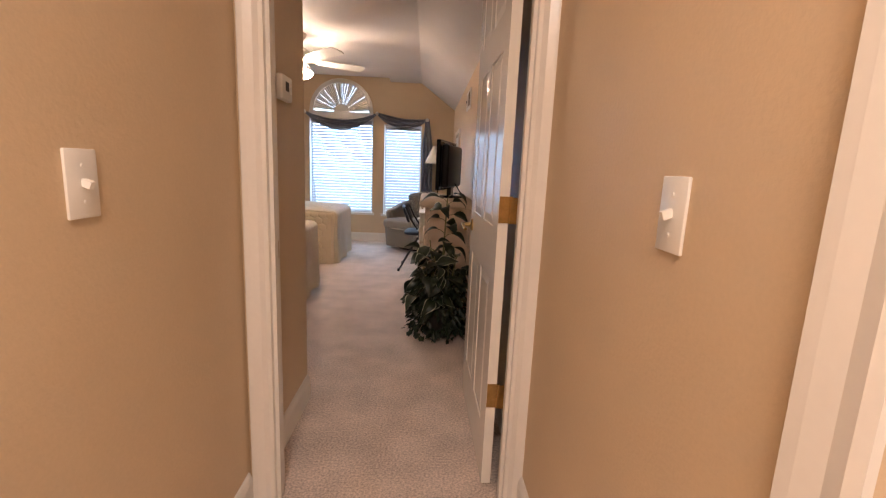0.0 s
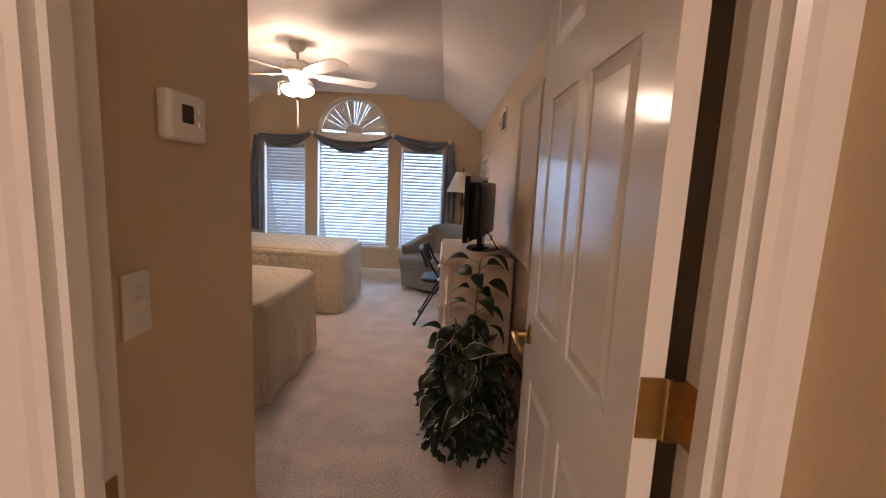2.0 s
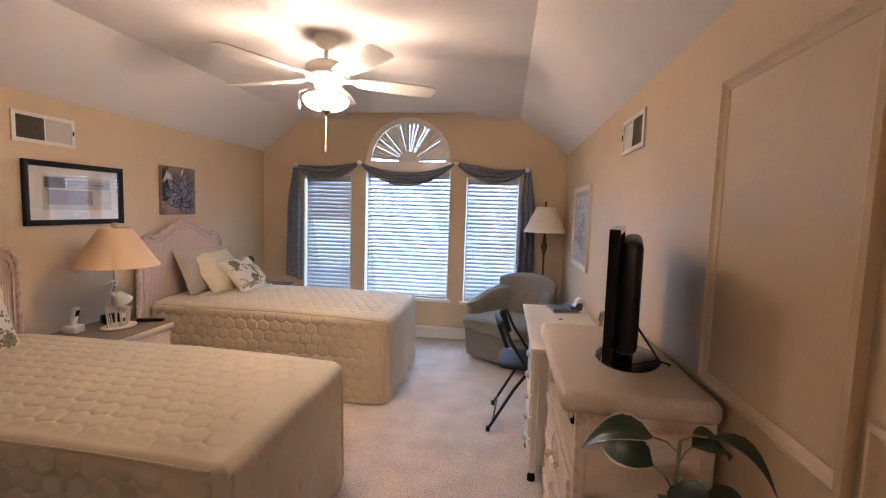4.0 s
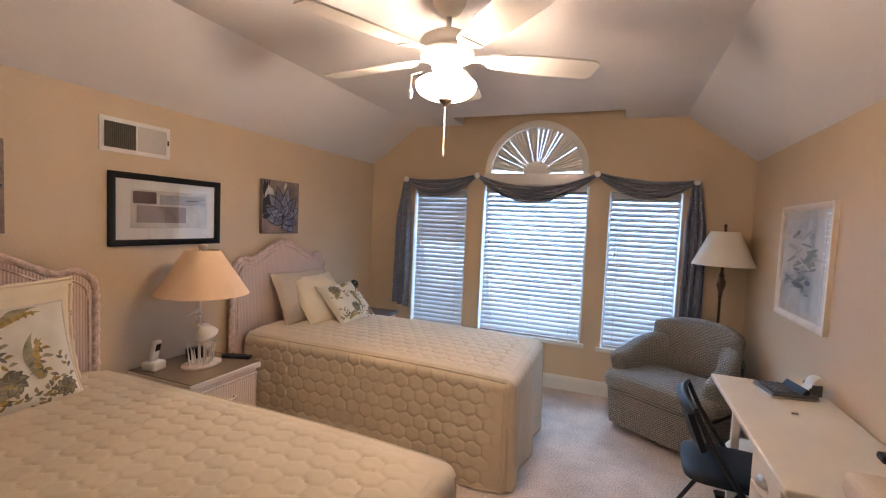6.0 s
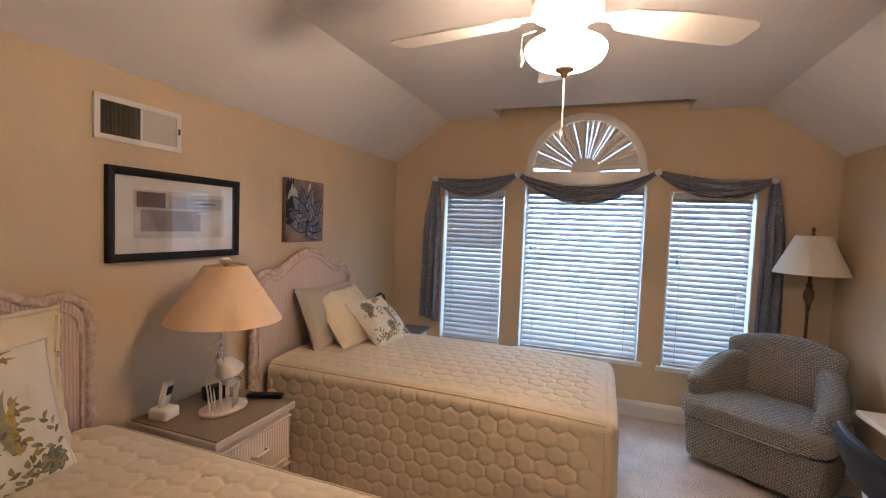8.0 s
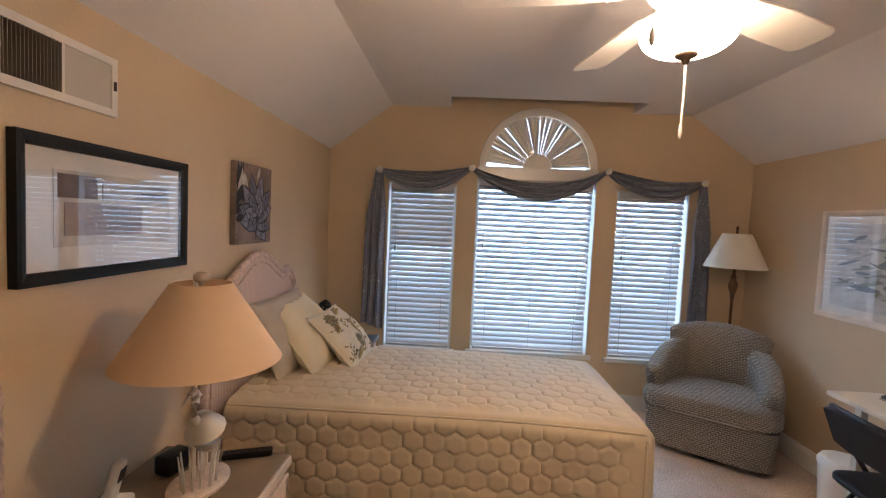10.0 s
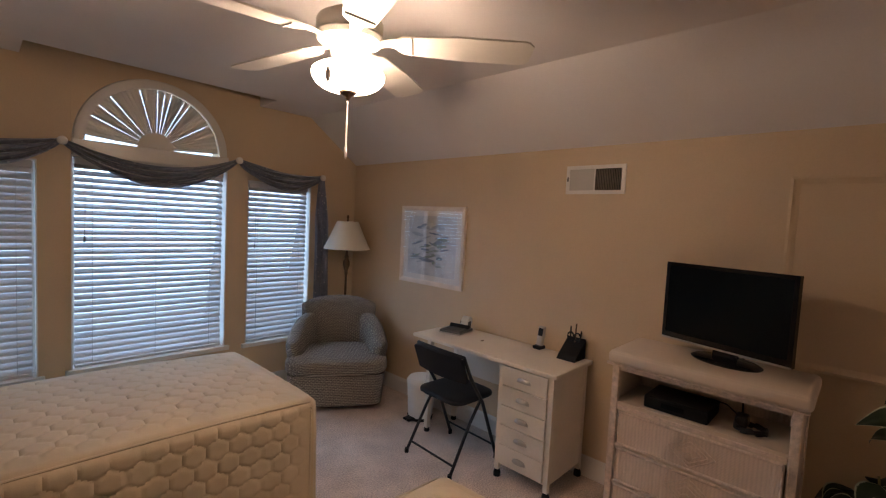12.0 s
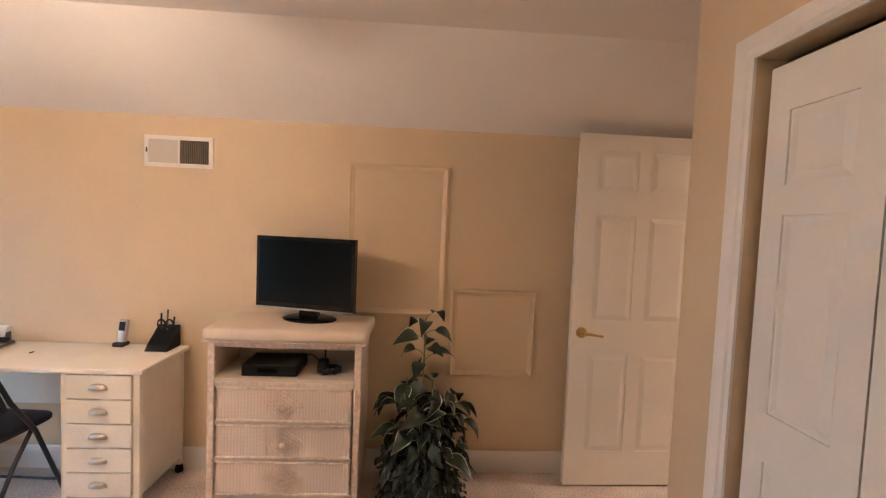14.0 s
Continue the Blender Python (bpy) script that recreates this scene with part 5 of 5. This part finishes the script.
part("seat", puff(-0.18, 0.20, -0.195, 0.195, 0.415, 0.455), VINYL, fc, "padded black vinyl seat", True)
bm = bmesh.new()
sheet(lambda u, v: (-0.105 - 0.06 * v - 0.03 * math.sin(math.pi * u), 0.215 * (2 * u - 1), 0.575 + 0.17 * v - 0.02 * (2 * u - 1) ** 4 * v), 24, 8, 0.024, bm)
part("backrest", bm, VINYL, fc, "padded black backrest", True)
part("top_rail", tube([(-0.155 - 0.035 * math.sin(math.pi * i / 20), 0.21 * (i / 10 - 1), 0.735 + 0.012 * math.sin(math.pi * i / 20)) for i in range(21)], 0.011, 8), BLACKMETAL, fc, "", True)

# ---- wicker chest ----
cb = thing("wicker_chest", pose(-0.55, 4.99, 0), "white-washed wicker chest with an open shelf and three drawers", "chest")
CD, CW = 0.375, 0.76
for x in (0.0, CD - 0.035):
    for y in (0, CW - 0.035):
        part("post", rbox(x, x + 0.035, y, y + 0.035, 0, 0.881, 0.006), BRAID, cb)
for y in (0.006, CW - 0.022):
    part("side_panel", boxes((0.03, CD - 0.03, y, y + 0.016, 0.06, 0.879)), WICKER, cb)
part("back_panel", boxes((CD - 0.02, CD - 0.006, 0.03, CW - 0.03, 0.06, 0.879)), WICKER, cb)
part("shelf", boxes((0.005, CD - 0.02, 0.022, CW - 0.022, 0.662, 0.684)), WICKERTOP, cb)
part("bottom", boxes((0.012, CD - 0.02, 0.022, CW - 0.022, 0.06, 0.08)), WICKERTOP, cb)
part("rail", rbox(0.002, 0.03, 0.035, CW - 0.035, 0.842, 0.874, 0.004), BRAID, cb)
part("rail", rbox(0.002, 0.03, 0.035, CW - 0.035, 0.648, 0.668, 0.004), BRAID, cb)
top = rbox(-0.045, CD + 0.002, -0.03, CW + 0.012, 0.880, 0.947, 0.024, 4)
part("top", top, WICKERTOP, cb, "thick rolled woven wicker top", True)
part("top_lip", tube([(-0.02, -0.02, 0.876), (-0.02, CW + 0.02, 0.876)], 0.008, 8, wobble=lambda i, a: 1), BRAID, cb)
for i in range(3):
    z = 0.085 + i * 0.190
    part("drawer_rail", boxes((0.003, 0.03, 0.035, CW - 0.035, z + 0.177, z + 0.191)), WICKERTOP, cb)
    dr = part("drawer", rbox(0.0, 0.02, 0.042, CW - 0.042, z, z + 0.178, 0.004), WICKER, cb)
    rim = [(-0.002, 0.048, z + 0.006), (-0.002, CW - 0.048, z + 0.006), (-0.002, CW - 0.048, z + 0.172), (-0.002, 0.048, z + 0.172), (-0.002, 0.048, z + 0.006)]
    part("drawer_rim", tube(rim, 0.008, 8), BRAID, dr, "", True)
    yc, zc = CW / 2, z + 0.089
    for k in range(3):
        s = 1 - 0.28 * k
        part("diamond_weave", tube([(-0.003 - 0.002 * k, yc - 0.10 * s, zc), (-0.003 - 0.002 * k, yc, zc + 0.07 * s), (-0.003 - 0.002 * k, yc + 0.10 * s, zc), (-0.003 - 0.002 * k, yc, zc - 0.07 * s), (-0.003 - 0.002 * k, yc - 0.10 * s, zc)], 0.0035, 6), BRAID, dr)
    part("knob", lathe(((0.008, 0), (0.009, 0.012), (0.017, 0.020), (0.017, 0.028), (0.008, 0.034)), 16), FRAMEW, dr, "round wooden knob", True, at=pose(-0.006, yc, zc - 0.01, 0, -90, 0))

bx = thing("cable_box", pose(-0.40, 5.46, 0.684), "black cable box on the chest shelf", "cable box")
part("case", rbox(-0.11, 0.11, -0.14, 0.14, 0, 0.06, 0.005), BLACKPL, bx)
part("display", boxes((-0.112, -0.1105, -0.04, 0.06, 0.02, 0.042)), SCREEN, bx)
hd = thing("cable_bundle", pose(-0.44, 5.17, 0.684), "coiled black cable with a small adaptor", "cable")
part("coil", tube([(0.05 * math.cos(a) * (1 + 0.08 * math.sin(3 * a)), 0.06 * math.sin(a), 0.012 + 0.008 * (i % 9) / 3) for i, a in enumerate([0.3 * k for k in range(64)])], 0.005, 6), BLACKPL, hd, "", True)
part("adaptor", rbox(-0.02, 0.05, 0.01, 0.06, 0.02, 0.07, 0.01), BLACKPL, hd)
part("lead", tube([(0.02, 0.04, 0.05), (0.03, 0.10, 0.09), (0.08, 0.17, 0.08), (0.12, 0.24, 0.03)], 0.003, 6), BLACKPL, hd, "", True)

# ---- television ----
tv = thing("television", pose(-0.385, 5.318, 0.947, 0, 0, -15.5), "flat black television on an oval stand", "television")
TW, TB, TT = 0.285, 0.064, 0.450
part("bezel", boxes((-0.018, 0.012, -TW, -TW + 0.018, TB, TT), (-0.018, 0.012, TW - 0.018, TW, TB, TT), (-0.018, 0.012, -TW + 0.018, TW - 0.018, TT - 0.018, TT), (-0.018, 0.012, -TW + 0.018, TW - 0.018, TB, TB + 0.032)), BLACKGLOSS, tv)
part("screen", boxes((-0.012, -0.004, -TW + 0.017, TW - 0.017, TB + 0.031, TT - 0.017)), SCREEN, tv, "dark switched-off screen")
part("trim_strip", boxes((-0.021, -0.0185, -TW + 0.002, TW - 0.002, TB - 0.002, TB + 0.006)), NICKEL, tv, "silver strip")
part("back_shell", rbox(0.0125, 0.075, -TW + 0.02, TW - 0.02, TB + 0.02, TT - 0.03, 0.022, 3), BLACKPL, tv, "", True)
part("neck", rbox(0.02, 0.055, -0.05, 0.05, 0.012, TB + 0.04, 0.006), BLACKGLOSS, tv)
part("stand", lathe(((0.15, 0), (0.155, 0.006), (0.14, 0.014), (0.04, 0.018)), 40, sx=0.68, sy=1.0), BLACKGLOSS, tv, "glossy oval stand", True, at=pose(0.05, 0, 0))
part("power_cord", tube([(0.07, 0.0, 0.12), (0.12, 0.0, 0.05), (0.15, -0.01, 0.008), (0.178, -0.02, 0.006), (0.196, -0.02, -0.05), (0.20, -0.03, -0.30)], 0.004, 8), BLACKPL, tv, "", True)

# ---- potted plant ----
LEAF = bpy.data.materials.new("variegated_leaf")
LEAF.use_nodes = True
_n, _l = LEAF.node_tree.nodes, LEAF.node_tree.links
_b = _n["Principled BSDF"]
_b.inputs["Roughness"].default_value = 0.4
_uv, _sx = _n.new("ShaderNodeTexCoord"), _n.new("ShaderNodeSeparateXYZ")
_l.new(_uv.outputs["Generated"], _sx.inputs[0])
_m1 = _n.new("ShaderNodeMath")
_m1.operation = "SUBTRACT"
_l.new(_sx.outputs["Y"], _m1.inputs[0])
_m1.inputs[1].default_value = 0.5
_m2 = _n.new("ShaderNodeMath")
_m2.operation = "ABSOLUTE"
_l.new(_m1.outputs[0], _m2.inputs[0])
_nz = _n.new("ShaderNodeTexNoise")
_nz.inputs["Scale"].default_value = 60
_l.new(_uv.outputs["Object"], _nz.inputs["Vector"])
_m3 = _n.new("ShaderNodeMath")
_m3.operation = "MULTIPLY_ADD"
_l.new(_nz.outputs["Fac"], _m3.inputs[0])
_m3.inputs[1].default_value = 0.25
_l.new(_m2.outputs[0], _m3.inputs[2])
_cr = _n.new("ShaderNodeValToRGB")
_cr.color_ramp.elements[0].position, _cr.color_ramp.elements[0].color = 0.93, (0.013, 0.026, 0.010, 1)
_cr.color_ramp.elements[1].position, _cr.color_ramp.elements[1].color = 1.0, (0.55, 0.55, 0.40, 1)
_at = _n.new("ShaderNodeAttribute")
_at.attribute_name = "edge"
_m4 = _n.new("ShaderNodeMath")
_m4.operation = "MULTIPLY_ADD"
_l.new(_nz.outputs["Fac"], _m4.inputs[0])
_m4.inputs[1].default_value = 0.18
_l.new(_at.outputs["Fac"], _m4.inputs[2])
_l.new(_m4.outputs[0], _cr.inputs[0])
_l.new(_cr.outputs[0], _b.inputs["Base Color"])
GREEN = material("dark_leaf", (0.014, 0.025, 0.011), 0.45, vary=0.5, scale=20, bump=0.1)
STEM = material("plant_stem", (0.20, 0.19, 0.09), 0.6, vary=0.3)

pl = thing("potted_plant", pose(-0.43, 4.655, 0), "tall artificial plant with white-edged leaves in a dark pot", "plant")
part("pot", lathe(((0.10, 0), (0.105, 0.01), (0.135, 0.20), (0.145, 0.22), (0.135, 0.225), (0.12, 0.20)), 28), POTM, pl, "dark round pot", True)


def leaf_shape(u, v):
    s = 2 * v - 1
    half = 0.5 * math.sin(math.pi * u ** 0.72) * (1 - 0.2 * u)
    return (u, 0.64 * half * s, 0.16 * math.sin(math.pi * u * 0.9) - 0.32 * u * u + 0.10 * abs(s) * half * 2)


leaf_mesh = mesh_of("leaf", sheet(leaf_shape, 8, 8), LEAF, True)
edge = leaf_mesh.attributes.new("edge", "FLOAT", "POINT")
for j in range(len(leaf_mesh.vertices)):
    edge.data[j].value = max(abs(j % 9 - 4) / 4, 1.0 if j // 9 >= 8 else 0)
dark_mesh = mesh_of("leaf", sheet(leaf_shape, 8, 6), GREEN, True)


def add_leaf(at, dark):
    ob = new("leaf", dark_mesh if dark else leaf_mesh)
    ob.parent, ob.matrix_basis = pl, at


stems = []
for i in range(8):
    a = 2 * math.pi * i / 8 + 0.4
    top_h = 0.98 if i == 0 else random.uniform(0.50, 0.74)
    r = random.uniform(0.05, 0.17) * (0.3 if i == 0 else 1)
    pts = [Vector((0.05 * math.cos(a), 0.05 * math.sin(a), 0.2)), Vector((r * 0.7 * math.cos(a + 0.3), r * 0.7 * math.sin(a + 0.3), 0.2 + (top_h - 0.2) * 0.5)), Vector((r * math.cos(a), r * math.sin(a), top_h))]
    part("stem", tube(pts, lambda f: 0.008 - 0.004 * f, 8), STEM, pl, "", True)
    stems.append(pts)
# the leading stem: sparse drooping leaves on short stalks
for i in range(11):
    z = 0.70 + 0.028 * i
    yaw = 137.5 * i + 20
    dx, dy = math.cos(radians(yaw)), math.sin(radians(yaw))
    p = stems[0][1].lerp(stems[0][2], (z - 0.59) / 0.39)
    q = p + Vector((dx * 0.05, dy * 0.05, 0.028))
    part("stalk", tube([p, p.lerp(q, 0.5) + Vector((0, 0, 0.008)), q], 0.0022, 6), STEM, pl, "", True)
    add_leaf(pose(q.x, q.y, q.z, random.uniform(-40, 40), random.uniform(0, 35), yaw + random.uniform(-20, 20)) @ Matrix.Scale(random.uniform(0.11, 0.155), 4), i % 3 != 0)
for i in range(118):
    pts = stems[1 + i % 7]
    f = random.uniform(0.0, 1.0) ** 0.75
    k = min(1, int(f * 2))
    p = pts[k].lerp(pts[k + 1], f * 2 - k)
    low = max(0.0, 1 - (p.z - 0.2) / 0.55)
    yaw = random.uniform(0, 360)
    p = p + Vector((math.cos(radians(yaw)), math.sin(radians(yaw)), 0)) * random.uniform(0.0, 0.12) * (0.4 + low)
    add_leaf(pose(p.x, p.y, p.z, random.uniform(-60, 60), random.uniform(-25, 65), yaw) @ Matrix.Scale(random.uniform(0.09, 0.175), 4), i % 5 < 2)
ivy = bmesh.new()
for i in range(650):
    a, z = random.uniform(0, 6.28), random.uniform(0.06, 0.46)
    r = (0.25 - 0.10 * abs(z - 0.24) / 0.22) * math.sqrt(random.uniform(0.25, 1))
    if random.random() < 0.12:
        z, r = random.uniform(0.005, 0.1), random.uniform(0.16, 0.25)
    s = random.uniform(0.04, 0.07)
    m = pose(r * math.cos(a), r * math.sin(a), max(0.03, z), random.uniform(-50, 50), random.uniform(0, 70), math.degrees(a) + random.uniform(-60, 60)) @ Matrix.Scale(s, 4)
    q = [ivy.verts.new(m @ Vector(c)) for c in ((0, 0, 0), (0.35, -0.32, 0.05), (0.7, -0.2, 0.02), (1, 0, -0.15), (0.7, 0.2, 0.02), (0.35, 0.32, 0.05))]
    ivy.faces.new(q[:4])
    ivy.faces.new((q[0], q[3], q[4], q[5]))
tagged(part("ivy", ivy, GREEN, pl, "dense dark ivy at the pot"), kind="stuff")
